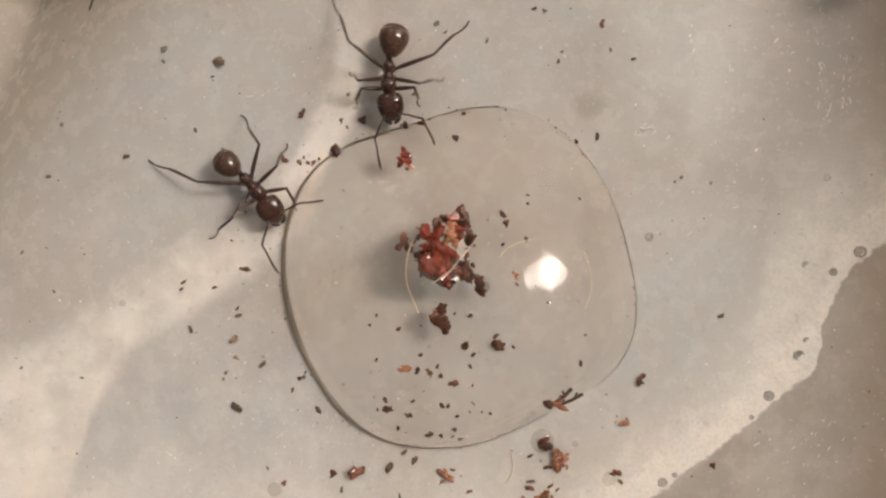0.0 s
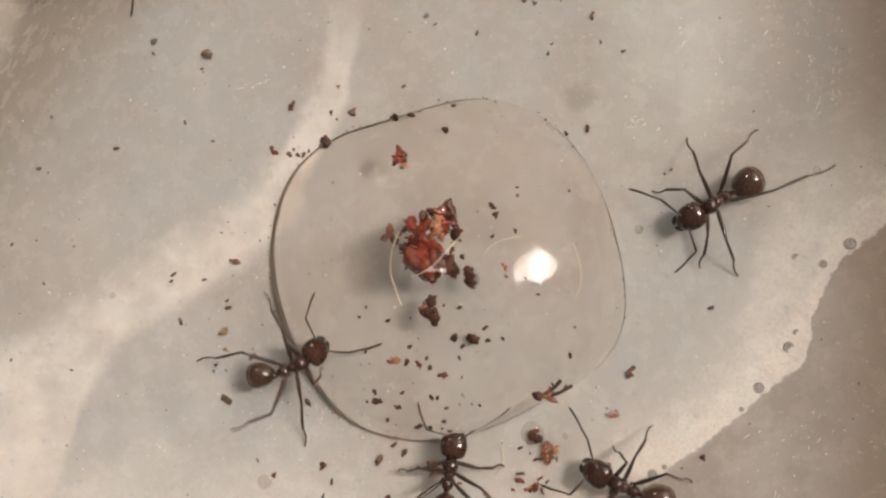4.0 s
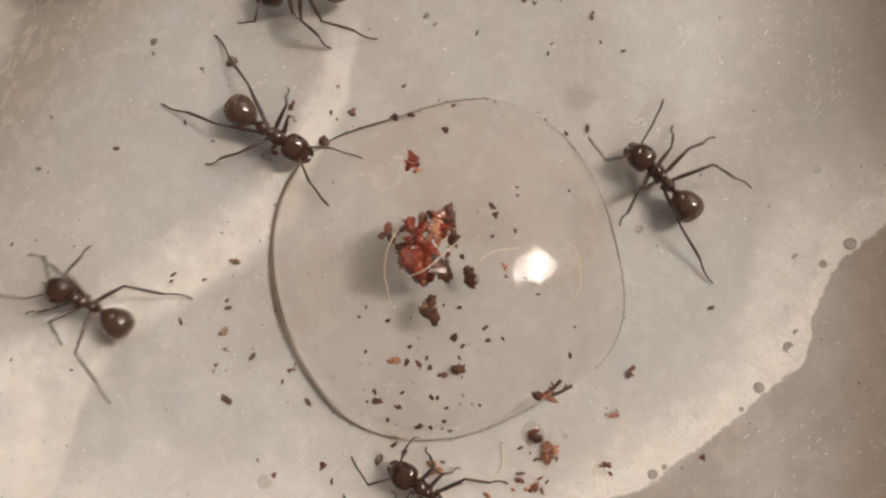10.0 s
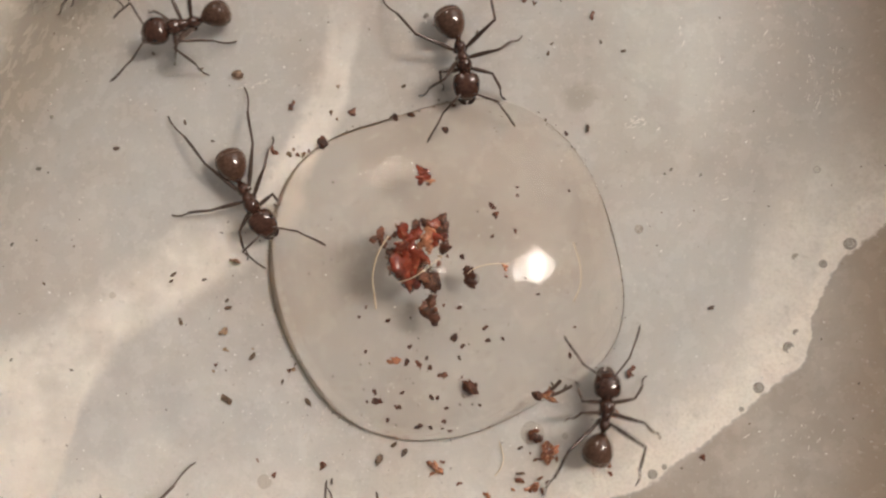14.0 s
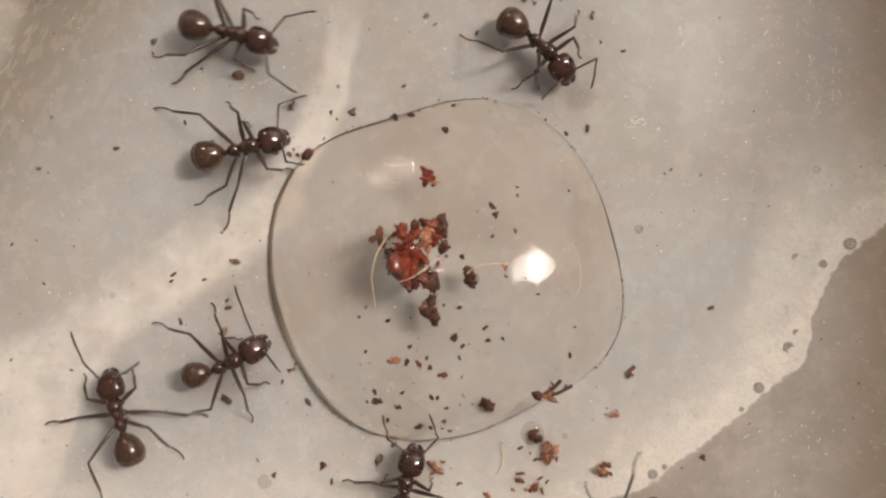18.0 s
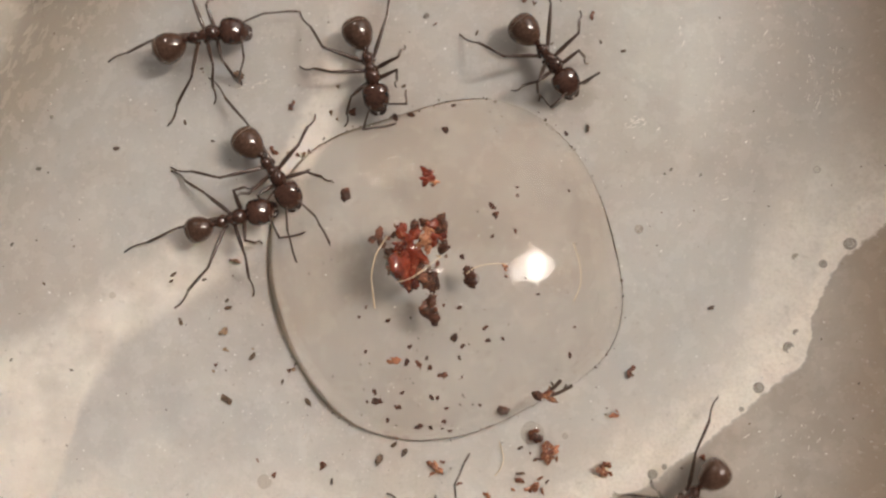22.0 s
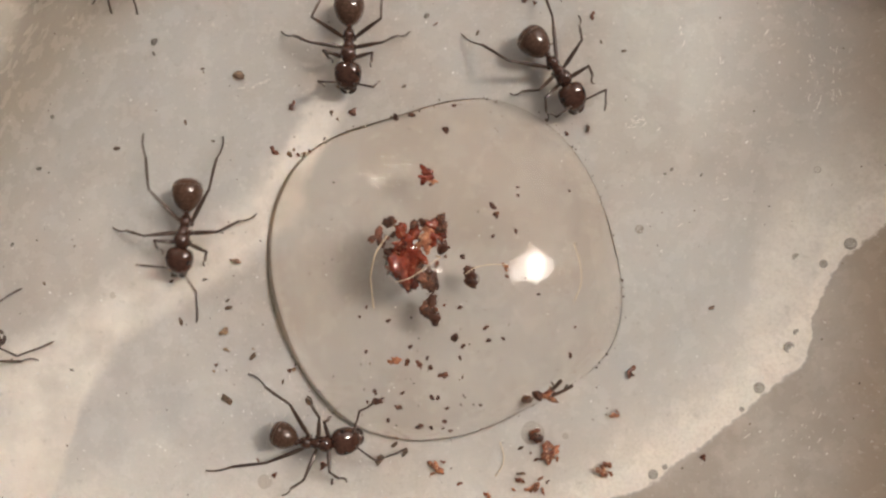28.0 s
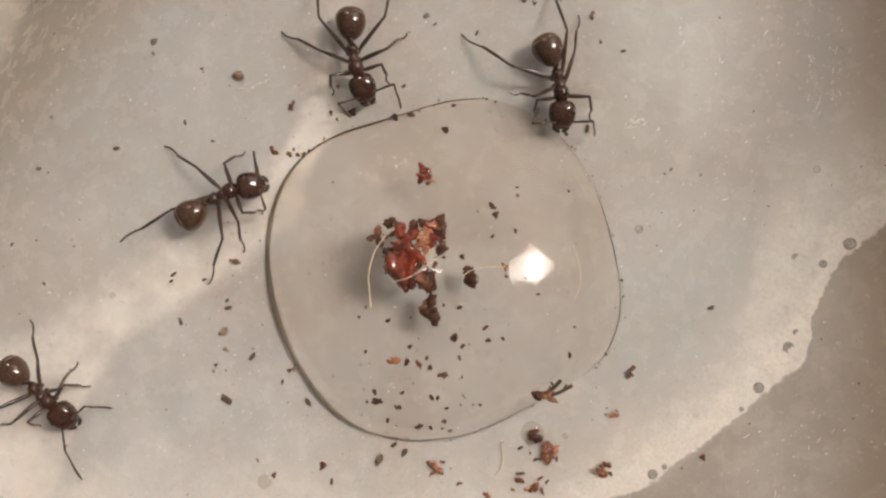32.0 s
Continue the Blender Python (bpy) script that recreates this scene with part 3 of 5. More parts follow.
for px, py, size in [(952, 812, 16), (974, 790, 14), (986, 812, 12), (938, 802, 10), (955, 846, 14), (932, 866, 12), (968, 852, 10), (908, 866, 10), (765, 838, 12), (782, 818, 10),
                     (1072, 822, 22), (1080, 838, 12), (925, 850, 12), (1092, 728, 10), (1120, 664, 10)]:
    crumb(random.choice(("rust", "orange", "rust")), px, py, size, ON)
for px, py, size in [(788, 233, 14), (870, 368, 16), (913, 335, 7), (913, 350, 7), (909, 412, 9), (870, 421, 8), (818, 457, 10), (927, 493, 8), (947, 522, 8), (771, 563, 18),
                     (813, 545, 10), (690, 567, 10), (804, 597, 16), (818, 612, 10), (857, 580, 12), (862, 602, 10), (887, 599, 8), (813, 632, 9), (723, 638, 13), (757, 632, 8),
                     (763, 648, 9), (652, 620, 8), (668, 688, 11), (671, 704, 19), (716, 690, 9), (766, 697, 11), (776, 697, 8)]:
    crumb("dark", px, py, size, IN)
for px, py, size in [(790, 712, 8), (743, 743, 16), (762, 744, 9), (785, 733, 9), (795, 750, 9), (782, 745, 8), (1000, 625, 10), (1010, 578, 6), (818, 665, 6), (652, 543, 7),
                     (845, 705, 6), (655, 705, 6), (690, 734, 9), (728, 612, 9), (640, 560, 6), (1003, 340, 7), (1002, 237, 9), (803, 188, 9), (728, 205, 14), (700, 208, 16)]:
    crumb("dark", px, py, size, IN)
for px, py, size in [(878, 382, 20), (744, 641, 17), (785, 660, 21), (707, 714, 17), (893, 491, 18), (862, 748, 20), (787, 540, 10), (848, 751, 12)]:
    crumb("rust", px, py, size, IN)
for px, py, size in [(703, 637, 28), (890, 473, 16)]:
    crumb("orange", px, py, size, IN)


def flake(parent, kind, px, py, z, size, name="flake"):
    """A part of a clump, in the clump's own space."""
    ob = new(name, random.choice(KINDS[kind]))
    ob.parent = parent
    k = size * U
    ob.matrix_basis = Matrix.LocRotScale((px * U, -py * U, z * U), Euler((random.uniform(-0.5, 0.5), random.uniform(-0.5, 0.5), random.uniform(0, 6.28))), (k, k, k))
    return ob


def hair(parent, points, radius, name="fibre", material=FIBRE):
    bm = bmesh.new()
    steps = []
    for i in range(len(points) - 1):
        for k in range(6):
            p = [Vector(points[max(0, min(len(points) - 1, i + d))]) for d in (-1, 0, 1, 2)]
            s = k / 6
            steps.append(0.5 * (2 * p[1] + (p[2] - p[0]) * s + (2 * p[0] - 5 * p[1] + 4 * p[2] - p[3]) * s * s + (3 * p[1] - p[0] - 3 * p[2] + p[3]) * s ** 3))
    steps.append(Vector(points[-1]))
    tube(bm, [(p.x, -p.y, p.z) for p in steps], [radius] * len(steps), 6)
    return part(name, bm, material, parent)


def clump(name, label, flakes, fibres=()):
    ob = new(name)
    for kind, px, py, z, size in flakes:
        flake(ob, kind, px, py, z, size)
    for points, radius in fibres:
        hair(ob, points, radius)
    return tagged(ob, label, "debris")


def raft_flakes():
    """Red-brown core, orange crest, dark outliers."""
    rng = random.Random(11)
    out = [("red", -8, 20, 88, 92), ("red", 10, 2, 90, 66), ("red", 2, 42, 84, 40), ("red", -14, 4, 86, 44), ("orange", 22, -31, 98, 28), ("orange", 29, -20, 97, 24), ("orange", 17, -16, 97, 24), ("orange", 27, -42, 95, 22), ("orange", 28, -7, 96, 18),
           ("red", 31, -20, 86, 54), ("red", -10, -15, 85, 50), ("rust", 44, -40, 85, 46), ("red", 6, -34, 85, 44),
           ("rust", -58, -28, 82, 30), ("dark", -50, -18, 83, 18), ("red", -20, -36, 88, 42), ("red", -16, -16, 89, 36), ("dark", -34, 0, 82, 22), ("rust", 3, -48, 88, 30), ("rust", 18, -56, 86, 24), ("red", 38, -48, 90, 36),
           ("rust", 54, -48, 86, 38), ("red", 46, -28, 90, 34), ("dark", 53, -8, 82, 22), ("dark", 28, 40, 86, 34), ("dark", 37, 48, 84, 26), ("rust", 14, 28, 86, 32), ("rust", -40, -26, 84, 22)]
    for _ in range(16):
        a, d = rng.uniform(0, 6.28), rng.uniform(0.75, 1.1)
        out.append((rng.choice(("rust", "dark", "rust", "tan")), 4 + 50 * d * math.cos(a), -8 + 54 * d * math.sin(a), 88 - 10 * d + rng.uniform(-3, 3), rng.uniform(7, 15)))
    return out


raft = clump("food_clump", "clump of red, orange and dark food flakes floating in the drop", raft_flakes(),
             [([(-40, -30, 90), (-58, 0, 84), (-66, 35, 74), (-64, 60, 66), (-60, 92, 56)], 1.6), ([(-25, 46, 104), (5, 36, 107), (48, 4, 108)], 0.7),
              ([(92, 34, 84), (105, 24, 82), (125, 18, 78), (160, 17, 70)], 0.8)])
lone = clump("food_flake", "rust-coloured food flake floating in the drop", [("red", 0, 0, 0, 40), ("red", 6, -9, 0, 26), ("orange", 7, 9, -2, 18), ("red", -9, 5, -2, 20), ("rust", 3, 15, -2, 16)])
sunk = clump("dark_clump", "dark red clump of food hanging inside the drop", [("rust", 0, 0, 8, 34), ("dark", -4, 8, 8, 26), ("dark", 4, -12, 8, 22), ("rust", 10, 4, 6, 20), ("dark", 11, 22, 6, 20)])
sunk.location = (*plan(760, 540), 0.0012)
block = clump("dark_crumb_pair", "dark brown crumbs hanging inside the drop", [("dark", 0, -6, 6, 22), ("dark", 2, 9, 6, 20)])
block.location = (*plan(828, 490), 0.0012)
twig = clump("twig_flake", "orange flake with dark splinters at the drop's edge", [("orange", -8, 8, 8, 30), ("dark", -22, 6, 8, 20), ("rust", 4, 0, 8, 22)],
             [([(-4, 4, 8), (8, -8, 12), (18, -20, 16)], 3.4), ([(2, 8, 8), (20, 0, 10), (38, -10, 10)], 3.0), ([(8, -6, 11), (2, -16, 13)], 2.0), ([(22, 0, 10), (28, -12, 12)], 2.0), ([(-20, 4, 8), (-30, 0, 9)], 2.4)])
twig.location = (*plan(963, 680), drop_height(*plan(963, 680)) + 0.00015)
for child in twig.children:
    if child.name.startswith("fibre"):
        child.data.materials[0] = LEG
        child.name = "splinter"
drifter = clump("drifting_crumb", "dark crumb drifting along the bottom of the drop", [("dark", 0, 0, 8, 22), ("rust", 7, 2, 7, 14)])
carried = clump("loose_crumb", "brown crumb pushed about by the ants", [("tan", 0, 0, 6, 22), ("brown", 4, 2, 6, 19)])
smear = clump("rusty_crumbs", "row of small rusty crumbs beside the drop", [("tan", -18, 2, 4, 16), ("rust", -4, 5, 4, 15), ("tan", 8, 2, 4, 14), ("rust", 17, -2, 4, 12), ("tan", -10, -4, 4, 10)])
smear.location = (*plan(531, 270), 0)
wet = clump("wet_seed", "dark red glossy seed in a small wet ring", [("rust", 0, -4, 8, 22), ("dark", 5, 8, 8, 22)])
wet.location = (*plan(943, 766), 0)
late = clump("orange_crumb", "bright rust-orange crumb lying on the slab", [("orange", 0, 0, 8, 26), ("rust", 5, 4, 7, 20)])
floater = clump("edge_crumb", "small dark crumb on the drop's rim", [("dark", 0, 0, 6, 20), ("rust", 8, -4, 6, 12)])
red_seed = clump("red_seed", "reddish-brown seed carried off by an ant", [("rust", 0, 0, 9, 34)])

strand = new("fibre_on_slab")
hair(strand, [(0, -30, 2), (6, -8, 2), (4, 12, 2), (-8, 30, 2)], 0.8, "strand")
strand.location = (*plan(884, 812), 0.00003)
tagged(strand, "thin curled pale fibre on the slab", "fibre")
# pale arc modelled in fibre colour, in place of a curved reflection on the drop
curl = new("fibre_in_drop")
hair(curl, [(-4, -50, 40), (6, -15, 44), (7, 20, 40), (-6, 50, 34)], 0.9, "strand")
curl.location = (*plan(1008, 482), 0)
tagged(curl, "thin pale arc inside the drop, standing in for a reflection", "fibre")


def build_sparkles():
    """Glinting crystals, too many and small to count."""
    bm = bmesh.new()
    rng = random.Random(5)
    for i in range(420):
        px, py = rng.uniform(-60, 1620), rng.uniform(-40, 920)
        if i % 3 == 0:
            px, py = rng.gauss(480, 160), rng.gauss(740, 110)
        x, y = plan(px, py)
        r = rng.choice((0.9, 1.1, 1.3, 1.7, 2.4)) * U
        m = Matrix.LocRotScale((x, y, slab_height(x, y) + 0.4 * r), Euler((rng.uniform(0, 3), rng.uniform(0, 3), rng.uniform(0, 3))), (r, r * rng.uniform(0.6, 1), r * 0.8))
        bmesh.ops.create_icosphere(bm, subdivisions=1, radius=1, matrix=m)
    ob = part("sparkles", bm, SPARK)
    for face in ob.data.polygons:
        face.use_smooth = False
    tagged(ob, "scattered tiny glinting white crystals on the slab", "crystals", kind="stuff")


build_sparkles()


def build_fine_grit():
    """Dust-fine dark specks, thickest along the edge of the drop."""
    bm = bmesh.new()
    rng = random.Random(21)
    for i in range(330):
        if i < 90:
            a = rng.uniform(0, 6.2832)
            k = drop_radius(a) * rng.choice((0.985, 1.0, 1.006, 1.02))
            x, y = DROP[0] + k * math.cos(a), DROP[1] + k * math.sin(a)
            r = rng.choice((1.0, 1.4, 1.8, 2.6)) * U
        else:
            x, y = plan(rng.uniform(-60, 1620), rng.uniform(-40, 920))
            if i < 150:
                x, y = plan(rng.gauss(780, 120), rng.gauss(600, 110))
            r = rng.choice((0.8, 1.0, 1.3, 1.8)) * U
        m = Matrix.LocRotScale((x, y, slab_height(x, y) + 0.5 * r), Euler((rng.uniform(0, 3), rng.uniform(0, 3), rng.uniform(0, 3))), (r * rng.uniform(1, 1.8), r, r * 0.7))
        bmesh.ops.create_icosphere(bm, subdivisions=1, radius=1, matrix=m)
    tagged(part("fine_grit", bm, DUST), "dust-fine dark brown specks on the slab", "grit", kind="stuff")


build_fine_grit()


def build_droplet(px, py, radius):
    """A small bead of spilled sugar water."""
    bm = bmesh.new()
    sides = 40
    tip = bm.verts.new((0, 0, radius * 0.34 * U))
    loops = []
    for k in range(1, 13):
        rho = math.sin(0.5 * math.pi * k / 12)
        loops.append([bm.verts.new((rho * radius * U * math.cos(6.2832 * i / sides), rho * radius * U * (1 + 0.06 * math.sin(2 + 3 * 6.2832 * i / sides)) * math.sin(6.2832 * i / sides),
                                    radius * 0.34 * U * max(0.0, 1 - rho * rho) ** 0.6)) for i in range(sides)])
    loops.append([bm.verts.new((v.co.x, v.co.y, -0.00008)) for v in loops[-1]])
    for i in range(sides):
        j = (i + 1) % sides
        bm.faces.new((tip, loops[0][i], loops[0][j]))
        for a, b in zip(loops, loops[1:]):
            bm.faces.new((a[i], b[i], b[j], a[j]))
    bm.faces.new(loops[-1][::-1])
    bmesh.ops.recalc_face_normals(bm, faces=bm.faces)
    ob = part("droplet", bm, BEAD)
    ob.visible_shadow = False
    ob.location = (*plan(px, py), 0)
    tagged(ob, "tiny clear bead of water spilled on the slab", "droplet", "spilled droplets")


for px, py, radius in [(942, 767, 21), (468, 853, 13), (1060, 834, 13), (1000, 772, 6), (199, 523, 6), (835, 497, 9)]:
    build_droplet(px, py, radius)


def build_scuffs():
    """Pale scratches and scuff marks, uncounted."""
    bm = bmesh.new()
    rng = random.Random(8)
    spots = [(1428, 90, 5, 80, 20, 97), (1440, 190, 5, 45, 12, 80), (1466, 150, 9, 55, 18, 100), (1132, 214, 14, 5, 16, 20), (1118, 222, 10, 4, 8, 24), (1270, 140, 30, 70, 5, 85),
             (1205, 60, 5, 30, 6, 80), (1375, 60, 30, 30, 4, 60), (1540, 775, 26, 4, 12, 4), (1420, 770, 26, 60, 9, 62), (1370, 820, 40, 50, 9, 58), (1460, 730, 20, 40, 4, 60),
             (556, 760, 26, 60, 22, 95), (520, 740, 40, 40, 12, 80), (460, 150, 22, 8, 10, 15), (1180, 350, 60, 80, 6, 70), (1300, 330, 60, 60, 4, 40), (1330, 640, 50, 50, 8, 40), (1150, 250, 40, 40, 3, 30)]
    for cx, cy, wx, wy, count, tilt in spots:
        for _ in range(count):
            x, y = plan(rng.gauss(cx, wx * 0.6), rng.gauss(cy, wy * 0.6))
            length, width = rng.choice((1.5, 2, 2.5, 3.5, 5, 8)) * U, rng.uniform(0.4, 1.5) * U
            m = Matrix.LocRotScale((x, y, slab_height(x, y) + 0.4 * U), Euler((0, 0, radians(tilt + rng.gauss(0, 14)))), (length, width, 0.8 * U))
            bmesh.ops.create_icosphere(bm, subdivisions=1, radius=1, matrix=m)
    tagged(part("scuffs", bm, SCUFF), "pale scratches and scuff marks in the slab's surface", "scratches", kind="stuff")


build_scuffs()


# ---- how the ants move ----
def spline(rows, t):
    """Values at t, by smooth interpolation of rows (t, a, b, ...)."""
    if t <= rows[0][0]:
        return rows[0][1:]
    if t >= rows[-1][0]:
        return rows[-1][1:]
    i = max(k for k in range(len(rows)) if rows[k][0] <= t)
    p = [rows[max(0, min(len(rows) - 1, i + d))] for d in (-1, 0, 1, 2)]
    h = p[2][0] - p[1][0]
    s = (t - p[1][0]) / h
    out = []
    for k in range(1, len(rows[0])):
        slope = (p[2][k] - p[1][k]) / h

        def limit(before, after):
            return 0.0 if before * after <= 0 else (before if abs(before) < abs(after) else after) * 1.2

        m1 = limit((p[1][k] - p[0][k]) / (p[1][0] - p[0][0]), slope) if p[1][0] > p[0][0] else 0.0
        m2 = limit(slope, (p[3][k] - p[2][k]) / (p[3][0] - p[2][0])) if p[3][0] > p[2][0] else 0.0
        out.append((2 * s ** 3 - 3 * s * s + 1) * p[1][k] + (s ** 3 - 2 * s * s + s) * h * m1 + (3 * s * s - 2 * s ** 3) * p[2][k] + (s ** 3 - s * s) * h * m2)
    return out


def aim(origin, target, hint):
    """A pose at origin with x towards target and z near hint."""
    x = (target - origin).normalized()
    y = hint.cross(x)
    y = y.normalized() if y.length > 1e-9 else Vector((0, 1, 0))
    z = x.cross(y)
    return Matrix.Translation(origin) @ Matrix((x, y, z)).transposed().to_4x4()


def bend(origin, tip, a, b, out):
    """The knee of two links a and b from origin towards tip, pushed out along out; also the tip that they reach."""
    span = tip - origin
    dist = max(abs(a - b) * 1.05 + 1e-7, min(span.length, (a + b) * 0.985))
    way = span.normalized()
    tip = origin + way * dist
    side = (out - way * out.dot(way)).normalized()
    along = (a * a - b * b + dist * dist) / (2 * dist)
    return origin + way * along + side * math.sqrt(max(0.0, a * a - along * along)), tip


def step_ant(ant, body, **tips):
    """Keys an ant along body rows (s, x mm, y mm, heading, head turn, gaster turn); its feet stand where tips say, and step in turn between."""
    def place(t):
        x, y, turn, _, _ = spline(body, t)
        return pose(x * 0.001, y * 0.001, slab_height(x * 0.001, y * 0.001) + 8 * U, 0, 0, turn)

    def level(p):
        return Vector((p.x, p.y, 0))

    def seen(t):
        x, y = spline(body, t)[:2]
        return abs(x) < 29 and abs(y) < 19

    times = [0.0]
    for k in range(1, 321):
        t = k / 10
        if seen(t) or seen(min(32.0, t + 0.1)) or seen(t - 0.1) or k % 5 == 0:
            times.append(t)
    limbs = {o["leg"]: o for o in ant.children if "leg" in o}
    head = next(o for o in ant.children if o.name.startswith("head"))
    gaster = next(o for o in ant.children if o.name.startswith("gaster"))
    keys = {o: [] for o in (ant, head, gaster)}
    for limb in limbs.values():
        keys[limb], keys[limb.children[0]] = [], []
    # feet: planted points in the world, one more plant for each stride between two known ones
    plants = {}
    for n, (leg, limb) in enumerate(sorted(limbs.items())):
        if "antenna" in leg:
            continue
        side, name = leg.split("_")
        rest = Vector((REST[name][0], REST[name][1] * (1 if side == "left" else -1), 0)) * U
        known = {t: Vector((x * 0.001, y * 0.001, 0)) for t, x, y in tips.get(leg, ())}
        marks = sorted(set([r[0] for r in body if r[0] == int(r[0]) or r[0] in known] + list(known)) | {0.0, 32.0})
        stops = []
        for t in marks:
            stops.append((t, known[t] if t in known else level(place(t) @ rest)))
        group = (name == "mid") == (side == "left")
        moves = []
        for (t0, f0), (t1, f1) in zip(stops, stops[1:]):
            p0, p1 = place(t0).inverted() @ f0, place(t1).inverted() @ f1
            way, turned, last = 0.0, 0.0, spline(body, t0)
            for k in range(1, 9):
                now = spline(body, t0 + (t1 - t0) * k / 8)
                way += math.hypot(now[0] - last[0], now[1] - last[1])
                turned += abs(now[2] - last[2])
                last = now
            count = max(1, round(way / 3.2 + turned / 60))
            if (f1 - f0).length < 0.0005 and way < 1.2:
                count = 1
            points = [f0] + [level(place(t0 + (t1 - t0) * j / count) @ p0.lerp(p1, j / count)) for j in range(1, count)] + [f1]
            for j in range(count):
                c0, c1 = t0 + (t1 - t0) * j / count, t0 + (t1 - t0) * (j + 1) / count
                s0 = c0 + (c1 - c0) * (0.0 if group else 0.45)
                moves.append((s0, s0 + (c1 - c0) * 0.55, points[j], points[j + 1]))
        plants[leg] = moves

    def foot(leg, t):
        now = plants[leg][0][2]
        for s0, s1, a, b in plants[leg]:
            if t >= s1:
                now = b
            elif t > s0:
                s = (t - s0) / (s1 - s0)
                lift = 10 * U * math.sin(math.pi * s) if (b - a).length > 0.0004 else 0.0
                return a.lerp(b, s * s * (3 - 2 * s)) + Vector((0, 0, lift))
            else:
                return now
        return now

    feelers = {}
    for side in ("left", "right"):
        rows = []
        for t, x, y in tips.get(side + "_antenna", ()):
            m = place(t) @ pose(*(Vector(NECK) * U), 0, 0, spline(body, t)[3])
            p = m.inverted() @ Vector((x * 0.001, y * 0.001, 8 * U))
            rows.append((t, p.x, p.y))
        s = 1 if side == "left" else -1
        for t in range(0, 33):
            if not any(abs(t - r[0]) < 0.8 for r in rows):
                rows.append((float(t), (105 + 18 * math.sin(t * 2.3 + s)) * U, s * (62 + 22 * math.sin(t * 1.7)) * U))
        feelers[side] = sorted(rows)
    for t in times:
        x, y, turn, nod, tail = spline(body, t)
        here = place(t)
        back = here.inverted()
        keys[ant].append((t, here))
        dip = -9
        skull = pose(*(Vector(NECK) * U), 0, -dip * 0.6, nod)
        keys[head].append((t, skull))
        keys[gaster].append((t, pose(*(Vector(WAIST) * U), 0, -11, tail)))  # carried a little low
        for leg, limb in limbs.items():
            shin = limb.children[0]
            if "antenna" in leg:
                s = 1 if leg[0] == "l" else -1
                px, py = spline(feelers[leg.split("_")[0]], t)
                quick = 3 * U * math.sin(t * 9 + s)
                root = skull @ (Vector((38, 11 * s, 8)) * U)
                tip = pose(*(Vector(NECK) * U), 0, 0, nod) @ Vector((px, py + quick, -30 * U))
                knee, tip = bend(root, tip, SCAPE * U, FUNICLE * U, skull.to_3x3() @ Vector((0.1, s * 1.0, 0.35)))
            else:
                side, name = leg.split("_")
                s = 1 if side == "left" else -1
                hip = Vector((HIP[name][0], s * HIP[name][1], HIP[name][2])) * U
                ground = foot(leg, t)
                lift = ground.z
                tip = back @ Vector((ground.x, ground.y, slab_height(ground.x, ground.y) + lift + 1.5 * U))
                lean = {"front": Vector((-0.15, s * 0.7, 0.8)), "mid": Vector((0.35, 0, 1)), "hind": Vector((0.4, s * 0.35, 1))}[name]
                root = hip
                knee, tip = bend(hip, tip, LENGTH[name][0] * U, LENGTH[name][1] * U, lean)
            up = Vector((0, 0, 1))
            top = aim(root, knee, up)
            keys[limb].append((t, top))
            keys[shin].append((t, top.inverted() @ aim(knee, tip, up)))
    for ob, rows in keys.items():
        walk(ob, rows)


def drift(ob, rows):
    """Keys a drifting crumb by plan units (s, x, y, height, turn)."""
    walk(ob, [(t, pose(*plan(px, py), z * U, 0, 0, turn)) for t, px, py, z, turn in rows])


